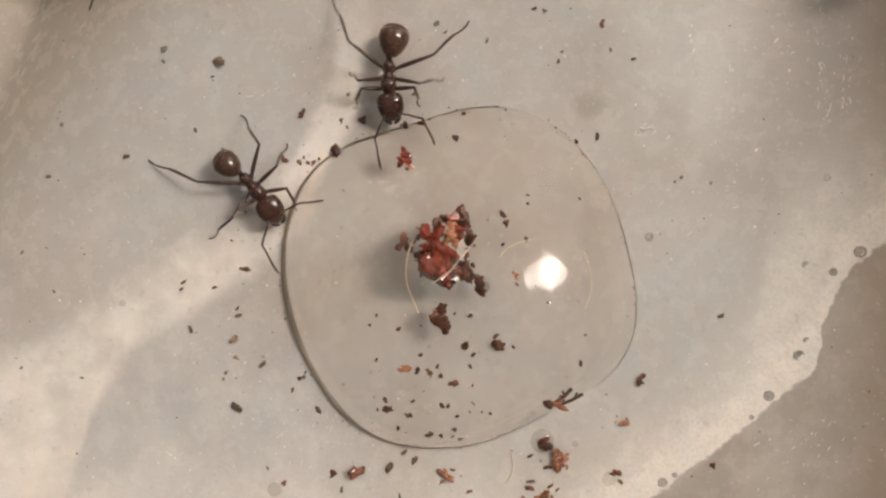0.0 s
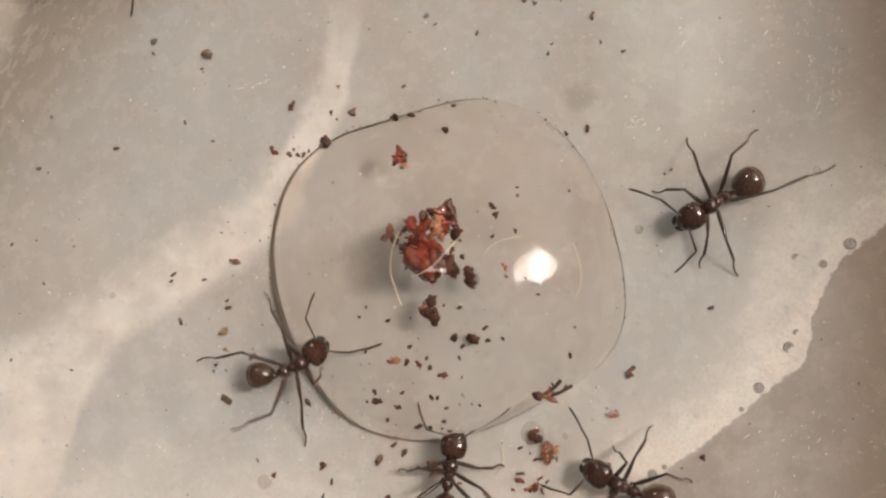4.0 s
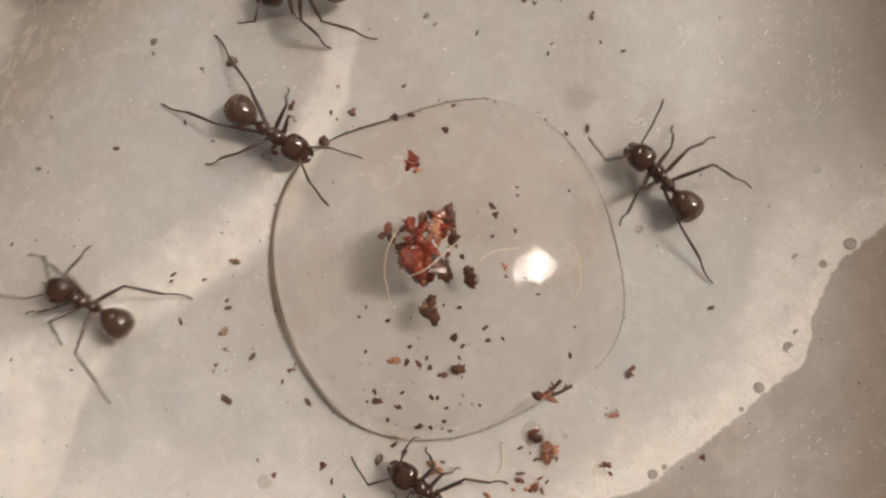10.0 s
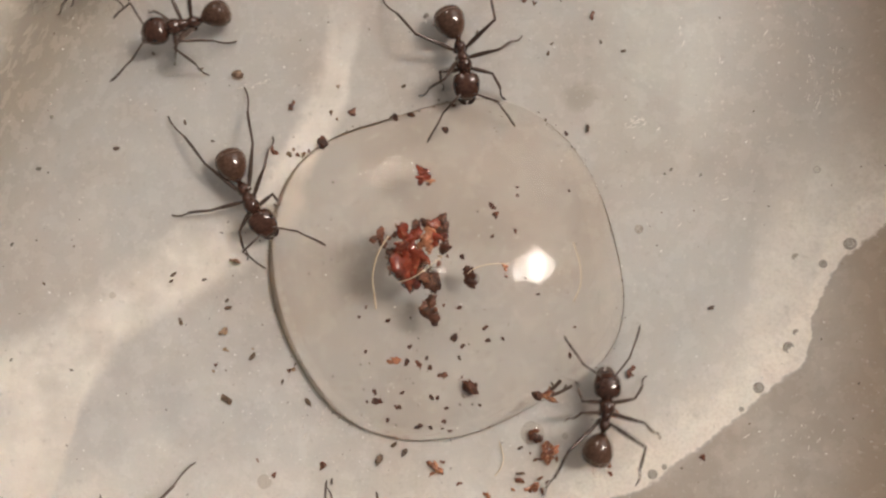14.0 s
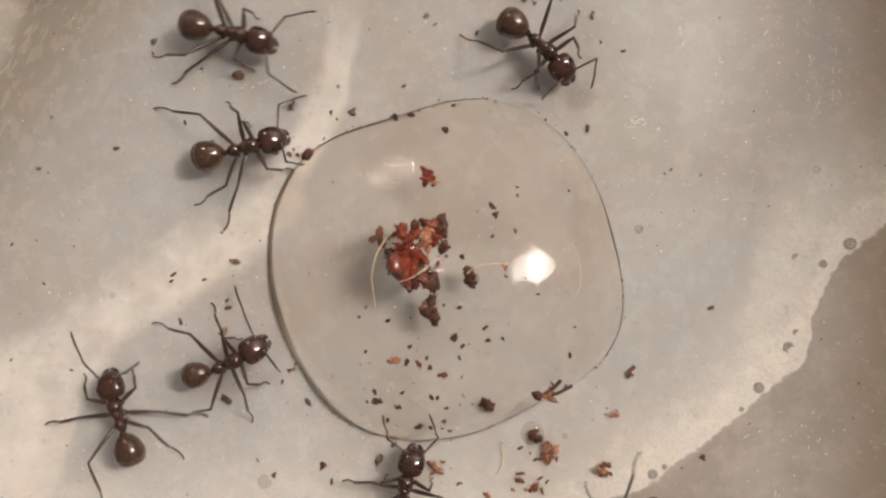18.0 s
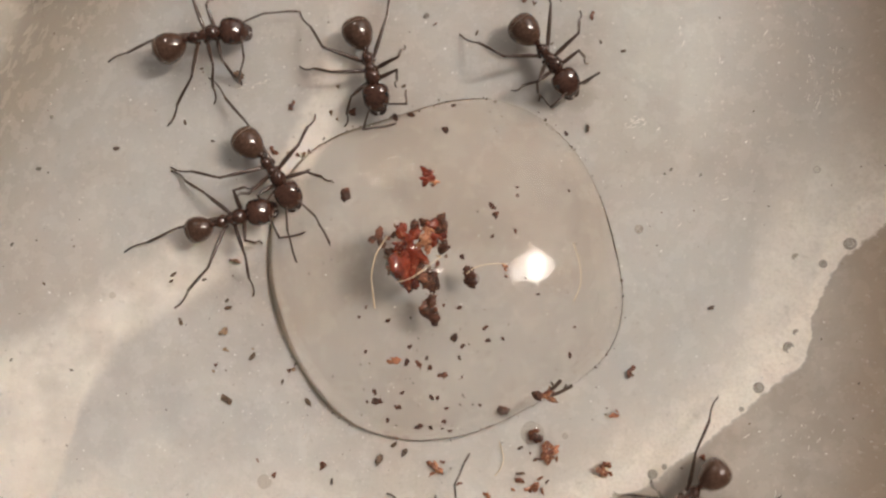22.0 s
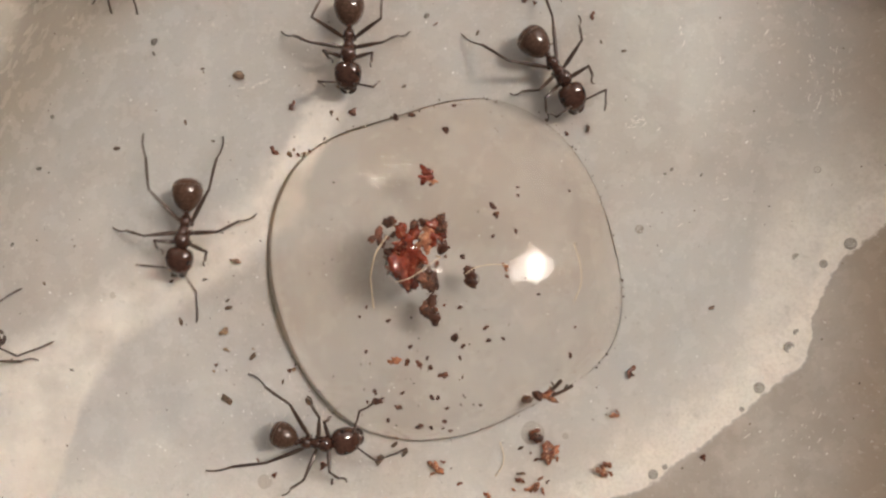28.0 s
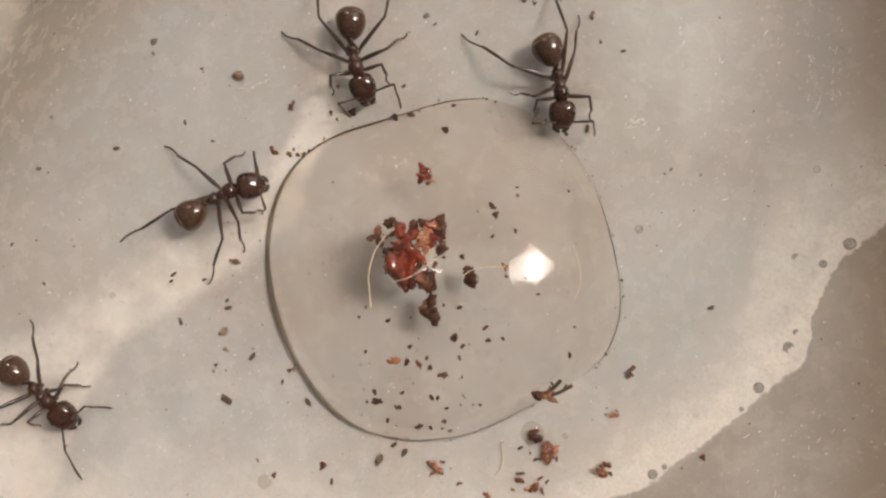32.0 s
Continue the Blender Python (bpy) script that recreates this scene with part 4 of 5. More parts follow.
def motions():
    walk(drop, [(0, pose(DROP[0] + 0.00018, DROP[1], 0)), (6, pose(DROP[0] + 0.00012, DROP[1], 0)), (14, pose(DROP[0] + 0.00004, DROP[1], 0)),
                (24, pose(DROP[0] - 0.00004, DROP[1], 0)), (32, pose(DROP[0] - 0.00012, DROP[1], 0))])
    drift(raft, [(0, 762, 432, 0, 14), (6, 754, 435, 0, 10), (9, 752, 436, 0, 7), (11, 745, 442, 0, 3), (13, 735, 450, 0, 0), (19, 732, 450, 0, 0), (25, 731, 450, 0, 0), (32, 728, 450, 0, -2)])
    drift(lone, [(0, 702, 277, 68, 0), (6, 717, 292, 70, 0), (9, 728, 293, 70, 0), (11, 738, 304, 70, 10), (13, 748, 318, 72, 20), (19, 760, 322, 72, 20), (32, 753, 318, 72, 10)])
    drift(drifter, [(0, 860, 594, 0, 0), (6, 822, 606, 0, 0), (8, 812, 632, 0, 10), (10, 812, 648, 0, 20), (13, 823, 667, 0, 20), (17, 848, 688, 0, 0), (19, 858, 697, 0, 0),
                    (21, 872, 703, 0, 0), (23, 886, 702, 0, 0), (25, 902, 695, 0, 0), (28, 920, 685, 0, 0), (30, 938, 675, 0, 0), (32, 950, 680, 0, 0)])
    drift(carried, [(0, 367, 94, 0, 0), (6, 363, 95, 0, 0), (7, 409, 110, 0, 30), (8, 408, 112, 0, 30), (13, 407, 108, 0, 20), (14, 418, 131, 0, 0), (18, 419, 132, 0, 0), (32, 419, 133, 0, 0)])
    drift(late, [(0, 1500, 1000, 0, 0), (14.5, 1200, 960, 0, 0), (16.5, 1066, 833, 0, 0), (32, 1064, 834, 0, 0)])
    drift(floater, [(0, 577, 255, 0, 60), (6, 577, 253, 0, 60), (13, 572, 255, 0, 60), (17, 560, 262, 2, 40), (18, 545, 275, 2, 0), (20, 580, 297, 40, 0), (21, 595, 325, 45, 60), (22, 618, 350, 50, 40),
                    (23, 640, 366, 55, 10), (24, 657, 379, 60, 0), (25, 672, 387, 62, -30), (27, 690, 395, 66, -30), (32, 695, 398, 66, -30)])
    drift(red_seed, [(0, 614, 822, 0, 30), (3, 612, 824, 0, 30), (3.6, 650, 850, 0, 40), (4.6, 700, 930, 0, 60), (32, 700, 960, 0, 60)])
    step_ant(ants[0], [
        (0, -10.35, 3.64, -47, -11, 11), (0.5, -9.45, 3, -26, -6, 4), (1, -9.25, 3.64, -8, 5, -5), (1.5, -11.51, 1.23, -71, -12, 8),
        (2, -9.81, -5.96, -35, 2, -2), (2.5, -6.45, -10.01, -10, 3, -2), (3, -6.29, -10.31, -5, 34, -20), (3.5, -7.04, -8.49, 31, 23, -21),
        (5.5, -9.55, 3.51, -6, 5, -5), (6, -10.07, 6.65, 41, -3, 3), (6.5, -9.11, 8.16, 36, 6, -5), (7, -3.45, 9.03, -9, 3, -3),
        (7.5, 5.83, 10.62, -47, -8, 7), (8, 7.92, 8.79, -108, 6, -5), (8.5, 7.28, 7.58, -119, 1, -1), (9, 4.24, 11.78, -189, -5, 5),
        (9.5, -2.44, 12.36, -185, -3, 2), (10, -7.37, 13.23, -176, -3, 3), (11, -7.31, 13.23, -176, -3, 3), (12, -7.23, 13.23, -176, -3, 3),
        (13, -7.52, 13.23, -176, -3, 3), (13.5, -11.38, 10.91, -146, -2, 3), (14, -13.41, 11.58, -164, -7, 7), (14.5, -18.11, 9.61, -109, -8, 8),
        (16.5, -11.14, -5.92, 22, 6, -6), (17, -11, -6.12, 1, 1, -1), (17.5, -11, -5.49, 28, 5, -4), (18, -11.09, -5.92, 25, 10, -11),
        (18.5, -11.87, -4.18, 56, 10, -9), (19, -12.31, -0.61, 67, 9, -9), (19.5, -11.73, -0.12, 40, 6, -6), (20, -11.06, 0.03, 21, -10, 9),
        (20.5, -10.71, -1.13, 4, -2, 2), (21, -10.51, -0.17, 22, 0, -0), (21.5, -10.56, 1.48, 37, 2, -1), (22, -10.91, 1.54, 16, -3, 2),
        (22.5, -10.27, 0.26, -0, 0, -0), (23, -10.8, 0.9, 17, -4, 4), (23.5, -11.87, 0.12, -18, -1, 1), (24, -12.02, -2.15, -42, -7, 6),
        (24.5, -11.01, -5.34, -41, -6, 6), (25, -8.22, -7.87, -11, 8, -7), (25.5, -8.44, -7.52, 5, 2, -1), (27.5, -6.97, -10.07, -6, 2, -2),
        (28, -6.53, -9.98, -3, 15, -15), (28.5, -5.79, -9.03, 23, 5, -4), (29, -4.47, -10.48, -10, 4, -4), (29.5, -2.82, -10.77, 18, 0, -0),
        (30, -3.25, -10.42, 30, -0, 0), (30.5, -3.37, -10.07, 29, 1, -1), (31, -4.18, -13.76, -73, -4, 4), (31.5, -3.02, -16.37, -77, -5, 6),
        (32, -1.57, -17.97, -56, 4, -4)],
        left_front=[(0, -8.22, 2.4), (1, -8.19, 4.65), (1.5, -10.44, 0.36), (2, -7.82, -5.86), (3, -5.68, -9.46), (6, -10.41, 8.43), (7, -2.16, 10.29), (8, 9.18, 7.68), (10, -7.62, 12.18), (11, -7.62, 12.18), (12, -9.72, 12.78), (13, -9.48, 12.69), (17, -10.17, -4.92), (18, -10.62, -4.77), (19, -13.17, 0.33), (20, -11.58, 1.77), (24, -10.17, -1.62), (25, -7.38, -7.17), (28, -5.99, -8.91), (29, -3.72, -10.17)],
        right_front=[(0, -10.95, 2.31), (1, -8.58, 1.05), (1.5, -13.29, 0.36), (2, -10.66, -8.56), (6, -7.92, 6.78), (8, 6.78, 8.28), (9, 4.38, 13.53), (14, -16.02, 12.93), (17, -9.72, -7.47), (18, -9.18, -7.11), (19, -10.62, -0.12), (20, -10.02, -0.87), (21, -7.77, -0.57), (22, -9.57, 0.33), (23, -9.12, -0.57), (24, -12.12, -5.07), (25, -6.24, -10.02), (28, -5.09, -12.33), (29, -2.97, -12.81), (30, -1.68, -11.61)],
        left_mid=[(0, -8.76, 6), (1, -9.03, 5.1), (1.5, -8.94, 4.26), (2, -8.72, -3.86), (3, -6.88, -7.52), (6, -12.57, 10.38), (7, -1.68, 11.88), (8, 11.88, 7.98), (10, -5.97, 10.59), (11, -5.97, 10.59), (12, -5.97, 10.59), (13, -5.88, 10.77), (14, -12.42, 9.18), (17, -11.67, -3.27), (18, -12.27, -2.82), (19, -16.02, 1.17), (20, -13.86, 2.28), (21, -12.36, 1.53), (22, -14.46, 4.23), (23, -11.52, 2.88), (24, -10.86, -0.21), (25, -8.88, -4.53), (28, -7.19, -7.77), (29, -7.17, -7.62), (30, -4.68, -9.57), (31, -0.54, -13.11)],
        right_mid=[(0, -12.9, 0.9), (1, -12.87, 0.81), (1.5, -13.59, 1.26), (2, -11.42, -9.91), (3, -7.86, -13.61), (6, -9.42, 2.73), (7, -5.07, 6.63), (8, 5.43, 10.23), (9, 6.03, 13.53), (17, -10.86, -10.32), (18, -10.08, -9.21), (19, -10.11, -3.03), (20, -10.11, -2.67), (21, -10.32, -4.41), (22, -10.02, -2.52), (23, -10.02, -2.52), (24, -13.98, -4.53), (25, -9.33, -11.61), (28, -8.54, -13.11), (29, -5.86, -13.88), (30, -4.29, -13.83)],
        left_hind=[(0, -11.22, 7.56), (1, -11.22, 7.65), (1.5, -10.74, 6.51), (2, -11.12, -2.72), (3, -10.34, -6.32), (6, -15.42, 5.67), (7, -7.32, 11.49), (8, 11.13, 11.97), (9, 6.33, 8.58), (14, -10.92, 10.98), (17, -15.42, -3.87), (18, -15.42, -3.87), (19, -16.47, -3.42), (20, -17.01, -0.12), (21, -17.07, -0.12), (22, -17.07, -0.18), (23, -16.62, 1.98), (24, -16.62, 1.98), (25, -12.33, -4.83), (28, -10.34, -6.57), (29, -8.07, -8.22), (30, -7.92, -8.37), (31, -4.17, -9.87)],
        right_hind=[(0, -16.2, 5.1), (1, -15.54, 2.25), (1.5, -17.04, 3.66), (2, -15.7, -4.76), (3, -11.6, -12.92), (6, -11.37, 2.28), (7, -9.27, 5.49), (8, 6.42, 12.78), (17, -13.17, -10.47), (18, -13.86, -8.82), (19, -12.81, -6.27), (20, -13.02, -5.13), (21, -15.03, -5.31), (22, -14.22, -3.18), (23, -14.22, -3.21), (24, -17.31, -2.61), (25, -14.58, -8.37), (28, -13.04, -11.91), (29, -9.72, -13.11), (30, -6.74, -14.57), (31, -5.61, -9.93)],
        left_antenna=[(0, -6.78, 2.84), (1, -4.45, 5.37), (1.5, -9.79, -1.43), (2, -5.84, -5.83), (3, -4.46, -9.11), (6, -10.17, 11.82), (7, 1.82, 10.03), (8, 7.19, 3.61), (9, -0.48, 10.47), (14, -18.02, 8.38), (17, -6.62, -4.65), (18, -11.1, -1.46), (19, -14.05, 3.31), (20, -6.68, 2.12), (24, -7.58, -4.09), (25, -4.8, -5.58), (28, -2.83, -7.58), (29, 0.63, -10.41), (30, -2.06, -6.24)],
        right_antenna=[(0, -9.1, -0.8), (1, -4.75, 1.55), (1.5, -13.82, -2.77), (2, -6.13, -9.71), (3, -2.52, -12.64), (6, -5.19, 8.83), (7, -1.55, 7.34), (8, 4.65, 6.24), (17, -7.58, -7.82), (18, -8.56, -6.39), (19, -10.11, 2.42), (20, -9.22, -2.21), (21, -5.79, 1.07), (23, -6.09, 0.33), (24, -11.22, -6.98), (25, -4.95, -9.07), (28, -1.93, -10.41), (29, -0.57, -13.1), (30, 0.92, -7.88)])

    step_ant(ants[1], [
        (0, -3.33, 9.3, -91, 9, -10), (0.5, -1.3, 9.85, -39, 11, -7), (1, 3.58, 11.71, -26, 2, -2), (1.5, 6.78, 7.85, -68, 1, -0),
        (2, 11.73, 8.41, -32, 16, -14), (2.5, 21.85, 4.27, -78, 22, -17), (3, 16.99, -9.5, -149, 1, -1), (3.5, 10.29, -12.17, -181, -7, 7),
        (5.5, 7.28, -12.39, -251, -3, 3), (6, 7.87, -11.44, -246, -1, 1), (6.5, 8.16, -11.06, -243, -1, 1), (7, 9.81, -8.68, -301, -8, 7),
        (7.5, 14.98, -7.95, -339, -3, 3), (8, 14.89, -3.02, -258, 3, -2), (8.5, 19.04, -4.47, -365, 2, -2), (9, 10.1, -12.1, -508, -7, 6),
        (9.5, 0.26, -11.44, -559, -1, 1), (10, -0.78, -12.51, -578, 9, -8), (10.5, -1.1, -12.02, -625, -3, 3), (11, -0.49, -12.51, -632, 1, -1),
        (11.5, 1.1, -13.03, -632, -1, 1), (12, 1.19, -11.14, -616, 7, -7), (12.5, 1.16, -10.71, -630, -0, 0), (13, 2.79, -11.14, -648, -4, 4),
        (13.5, 4.67, -10.85, -648, 1, -1), (14, 8.36, -8.53, -637, 7, -7), (14.5, 10.91, -1.86, -609, 1, -1), (16.5, 8.74, 5.4, -507, 1, -1),
        (17, 11.87, 1.04, -454, 2, -2), (17.5, 12.8, -10.13, -488, 2, -3), (18, 9.46, -15.06, -495, 3, -3), (18.5, 6.85, -14.48, -654, -8, 7),
        (19, 7.14, -9.11, -651, 2, -1), (19.5, 8.94, -6.7, -641, -1, 1), (20, 10.62, -4.38, -632, 7, -6), (20.5, 13.09, 3.95, -610, -2, 2),
        (21, 14.25, 9.26, -670, -11, 11), (21.5, 20.4, -1.07, -776, 13, -13), (22, 12.51, -12.89, -859, 3, -3), (22.5, 11.49, -15.79, -852, -18, 13),
        (24, 21.65, -17.97, -1001, -4, 4), (25, 20.55, -9.69, -990, -8, 7), (25.5, 16.61, -0.78, -958, -1, 1), (26.3, 19.58, 12.8, -1028, -1, 1),
        (27, 23.65, 15.99, -1068, 6, -5), (30.5, 21.07, 15.99, -1080, 2, -2), (31, 18.31, 13.52, -1054, 4, -4), (31.5, 20.3, 5.95, -1145, 5, -5),
        (32, 26.7, 1.3, -1150, 6, -6)],
        left_front=[(0, -1.8, 7.95), (1, 5.82, 12.51), (2, 14.84, 9.44), (6, 6.03, -11.43), (7, 9.84, -7.17), (8, 14.34, -3.42), (11, -2.52, -11.97), (12, -0.72, -10.47), (13, 2.13, -10.02), (17, 13.53, 0.03), (21, 14.82, 11.37), (25, 20.07, -10.47)],
        right_front=[(0, -5.22, 7.8), (1, 5.52, 8.7), (2, 12.5, 4.93), (6, 9.33, -10.47), (7, 11.58, -8.97), (8, 17.13, -0.72), (9, 7.38, -13.02), (11, 0.93, -11.67), (12, 3.18, -10.47), (14, 10.77, -6.72), (17, 10.83, -0.27), (19, 10.23, -8.07), (20, 12.18, -3.72), (21, 16.08, 12.33), (22, 7.68, -12.81)],
        left_mid=[(0, -0.42, 9.45), (1, 4.17, 13.8), (2, 14.68, 12.74), (3, 18.68, -12.92), (6, 5.88, -11.97), (7, 6.18, -9.33), (12, -0.87, -12.72), (13, -0.48, -12.21), (14, 6.48, -9.12), (17, 15.93, -0.27), (20, 7.53, -6.81), (21, 10.98, 10.32)],
        right_mid=[(0, -5.52, 9.75), (1, 1.02, 10.11), (7, 12.93, -10.23), (10, 0.93, -11.61), (12, 3.33, -11.37), (13, 5.73, -12.33), (14, 11.58, -10.02), (17, 9.03, 1.23), (19, 9.63, -10.62), (20, 14.28, -5.37), (21, 16.83, 7.17), (22, 10.98, -12.27), (25, 24.87, -10.09)],
        left_hind=[(0, 0.9, 12.51), (2, 11.04, 13.76), (3, 23.12, -8.86), (7, 6.78, -10.47), (8, 12.48, -7.02), (9, 16.38, -12.06), (14, 5.28, -13.11), (17, 15.48, 5.19), (19, 3.24, -12.9), (20, 8.58, -8.22), (21, 11.04, 9.09), (22, 17.92, -13.12), (25, 19.47, -11.97)],
        right_hind=[(0, -6.42, 13.77), (1, -0.78, 12.39), (2, 7.48, 8.62), (3, 19.96, -5.86), (6, 12.03, -12.33), (7, 12.03, -12.27), (8, 18.84, -6.87), (9, 10.83, -9.12), (10, 3.48, -12.42), (17, 10.47, 3.69), (19, 8.25, -14.43), (20, 13.77, -10.62), (21, 14.58, 6.18), (22, 14.58, -7.77), (31, 16.83, 9.78)],
        left_antenna=[(0, -1.02, 5.76), (1, 8.83, 11.55), (2, 16.39, 9.98), (7, 10.86, -3.91), (8, 13.16, -1.46), (10, -4.83, -10.86), (11, -4.06, -10.95), (12, -2.36, -8.09), (13, 3.91, -6.24), (14, 6.09, -4.51), (17, 14.35, -3.19), (19, 6.98, -4.83), (20, 9.19, -0.12), (21, 16.44, 13.16), (25, 20.11, -6.24)],
        right_antenna=[(0, -3.64, 4.48), (1, 6.77, 7.85), (2, 15.95, 5.21), (3, 13.29, -10.9), (6, 8.24, -7.43), (7, 15.1, -7.97), (8, 15.34, 2.27), (10, -1.16, -9.37), (11, 2.51, -9.52), (12, 0.18, -6.39), (13, 6, -9.16), (14, 10.53, -3.49), (17, 10.71, -3.64), (19, 10.53, -5.7), (20, 12.05, -1.4), (21, 18.83, 9.94)])

    step_ant(ants[2], [
        (0, 22.56, 15.83, -112, 2, -2), (0.5, 20.62, 14.12, -116, 4, -4), (1, 8.81, 14.53, -72, 9, -8), (1.5, 10.96, 12.26, -62, -0, 0),
        (2, 15.79, 12.76, -2, -4, 4), (2.5, 20.54, 12.69, -15, -55, 16), (3, 20.33, 11.16, -78, -25, 24), (3.5, 14.96, 3.53, -135, 1, -1),
        (5.5, 11.64, 0.17, -188, 1, -1), (6, 10.77, 1.25, -206, -10, 10), (6.5, 10.48, 2.64, -232, -6, 6), (7, 9.4, 3.16, -198, 2, -2),
        (7.5, 9.55, 1.71, -174, 0, -0), (8, 9.98, 1.42, -164, 13, -14), (8.5, 10.1, 1.77, -180, -0, 0), (9, 9.9, 1.77, -180, 4, -4),
        (9.5, 9.84, 1.31, -170, -5, 5), (10, 11.26, 3.66, -226, 2, -2), (10.5, 10.91, 7.58, -241, 0, -0), (11, 5.54, 10.71, -179, 5, -4),
        (11.5, 3.37, 10.91, -158, -1, 1), (12, -1.04, 10.42, -143, 2, -2), (12.5, -4.03, 10.62, -155, -1, 1), (12.7, -3.45, 10.62, -114, -1, 1),
        (13, -1.28, 11.58, -86, 7, -8), (13.5, -0.12, 11.2, -75, -6, 5), (14, 0.99, 9.9, -77, -10, 10), (14.5, 0.58, 9.46, -71, -6, 5),
        (16.5, -0.41, 14.54, -78, 5, -4), (17, 2.26, 12.65, -54, 3, -3), (17.5, 2.84, 10.04, -54, 7, -5), (18, 5.11, 10.42, -43, -9, 8),
        (19, 5.54, 10.13, -51, -7, 6), (20, 5.34, 10.13, -53, -6, 6), (21, 5.46, 9.75, -53, -3, 3), (22, 5.46, 9.81, -52, -4, 3),
        (23, 5.4, 9.9, -53, -5, 5), (24, 5.4, 9.9, -53, -5, 5), (25, 5.4, 9.96, -52, -2, 2), (28, 5.9, 9.17, -56, -9, 8),
        (29, 6.27, 9.03, -53, -9, 8), (30, 5.92, 8.97, -67, -13, 11), (31, 5.83, 9.32, -68, -8, 7), (32, 5.98, 8.45, -79, -11, 10)],
        left_front=[(3, 23.12, 9.58), (3.5, 13.93, -1.12), (8, 10.08, -0.72), (10, 10.08, 3.03), (12, -0.87, 8.43), (13, -0.12, 10.38), (14, 3.27, 7.89), (18, 7.32, 10.08), (19, 7.47, 9.93), (20, 7.53, 9.99), (21, 7.62, 9.87), (22, 7.68, 9.78), (23, 7.62, 9.93), (24, 7.62, 9.93), (25, 7.62, 9.87), (28, 7.96, 8.73), (29, 7.98, 8.73), (30, 8.67, 6.87), (31, 7.83, 8.28), (32, 7.83, 6.78)],
        right_front=[(3.5, 11.54, 3.68), (6, 10.83, 2.88), (7, 9.03, 4.98), (8, 8.58, 2.43), (9, 9.78, 3.78), (10, 12.18, 6.57), (11, 4.68, 12.18), (13, -2.07, 10.38), (14, 0.03, 8.43), (17, 1.98, 11.73), (28, 5.56, 6.78), (29, 6.03, 6.33), (30, 4.92, 6.78), (31, 5.43, 6.78)],
        left_mid=[(3.5, 17.68, 1.12), (6, 10.62, -2.97), (7, 9.18, -0.27), (8, 13.38, -1.47), (9, 10.23, -0.27), (10, 9.33, 1.23), (11, 6.03, 7.23), (12, 0.48, 8.13), (13, 2.58, 12.24), (14, 4.23, 11.28), (18, 7.23, 12.69), (19, 7.61, 13.15), (20, 7.38, 12.78), (21, 7.32, 12.69), (22, 7.32, 12.63), (23, 7.32, 12.63), (24, 7.32, 12.63), (25, 7.29, 12.63), (28, 7.21, 12.39), (29, 7.23, 12.39), (30, 7.23, 12.39), (31, 7.23, 12.39), (32, 7.23, 12.39)],
        right_mid=[(6, 13.14, 4.14), (7, 12.24, 6.33), (9, 11.34, 5.97), (10, 14.43, 5.97), (11, 5.86, 14.38), (12, -1.56, 14.01), (13, -4.62, 11.73), (14, -1.26, 8.07), (18, 3.63, 8.43), (19, 3.63, 8.37), (20, 3.63, 8.37), (21, 3.63, 8.37), (22, 3.63, 8.37), (23, 3.63, 8.37), (24, 3.63, 8.37), (25, 3.6, 8.37), (28, 3.52, 8.19), (29, 3.54, 8.19), (30, 3.54, 8.19), (31, 3.54, 8.28), (32, 3.54, 8.28)],
        left_hind=[(3.5, 21.74, 5.48), (6, 14.97, -3.21), (7, 11.97, -1.32), (8, 16.44, 3.27), (9, 14.52, -2.22), (10, 14.52, -2.31), (11, 9.93, 6.63), (12, 3.84, 10.23), (18, 4.66, 15.82), (19, 4.66, 15.82), (20, 4.66, 15.82), (21, 4.66, 15.82), (22, 4.66, 15.82), (23, 4.66, 15.82), (24, 4.66, 15.82), (25, 4.66, 15.82), (28, 4.66, 15.82), (29, 4.66, 15.82), (30, 5.65, 14.39), (31, 5.65, 14.39), (32, 5.65, 14.39)],
        right_hind=[(3.5, 16.63, 8.78), (6, 16.47, 3.24), (7, 16.38, 3.18), (8, 11.34, 5.97), (9, 16.44, 3.33), (10, 16.38, 3.27), (11, 10.02, 13.78), (12, -0.58, 15.81), (14, -3.26, 13.27), (17, -3.26, 13.27), (18, 0.84, 11.37), (19, 0.84, 11.37), (20, 0.84, 11.37), (21, 0.84, 11.37), (22, 0.84, 11.37), (23, 0.84, 11.37), (24, 0.84, 11.37), (25, 0.81, 11.37), (28, 0.91, 11.37), (29, 0.84, 11.37), (30, 0.93, 11.37), (31, 0.93, 11.37), (32, 0.93, 11.37)],
        left_antenna=[(6, 6, 1.67), (7, 5.25, 1.16), (8, 7.19, -3.4), (9, 5.55, -1.01), (10, 7.64, 5.91), (11, 2.86, 7.64), (12, -1.91, 5.85), (13, 1.76, 8.74), (14, 3.67, 6.36), (17, 6.15, 9.28), (18, 7.79, 8.44), (19, 8.09, 8.38), (20, 7.34, 8.32), (21, 8, 9.43), (22, 7.34, 8.68), (23, 7.7, 8.53), (24, 8.09, 8.44), (25, 8.03, 9.04), (28, 8.36, 7.19), (29, 10.26, 5.46), (30, 8.24, 6.89), (31, 8.24, 8.03), (32, 7.94, 5.91)],
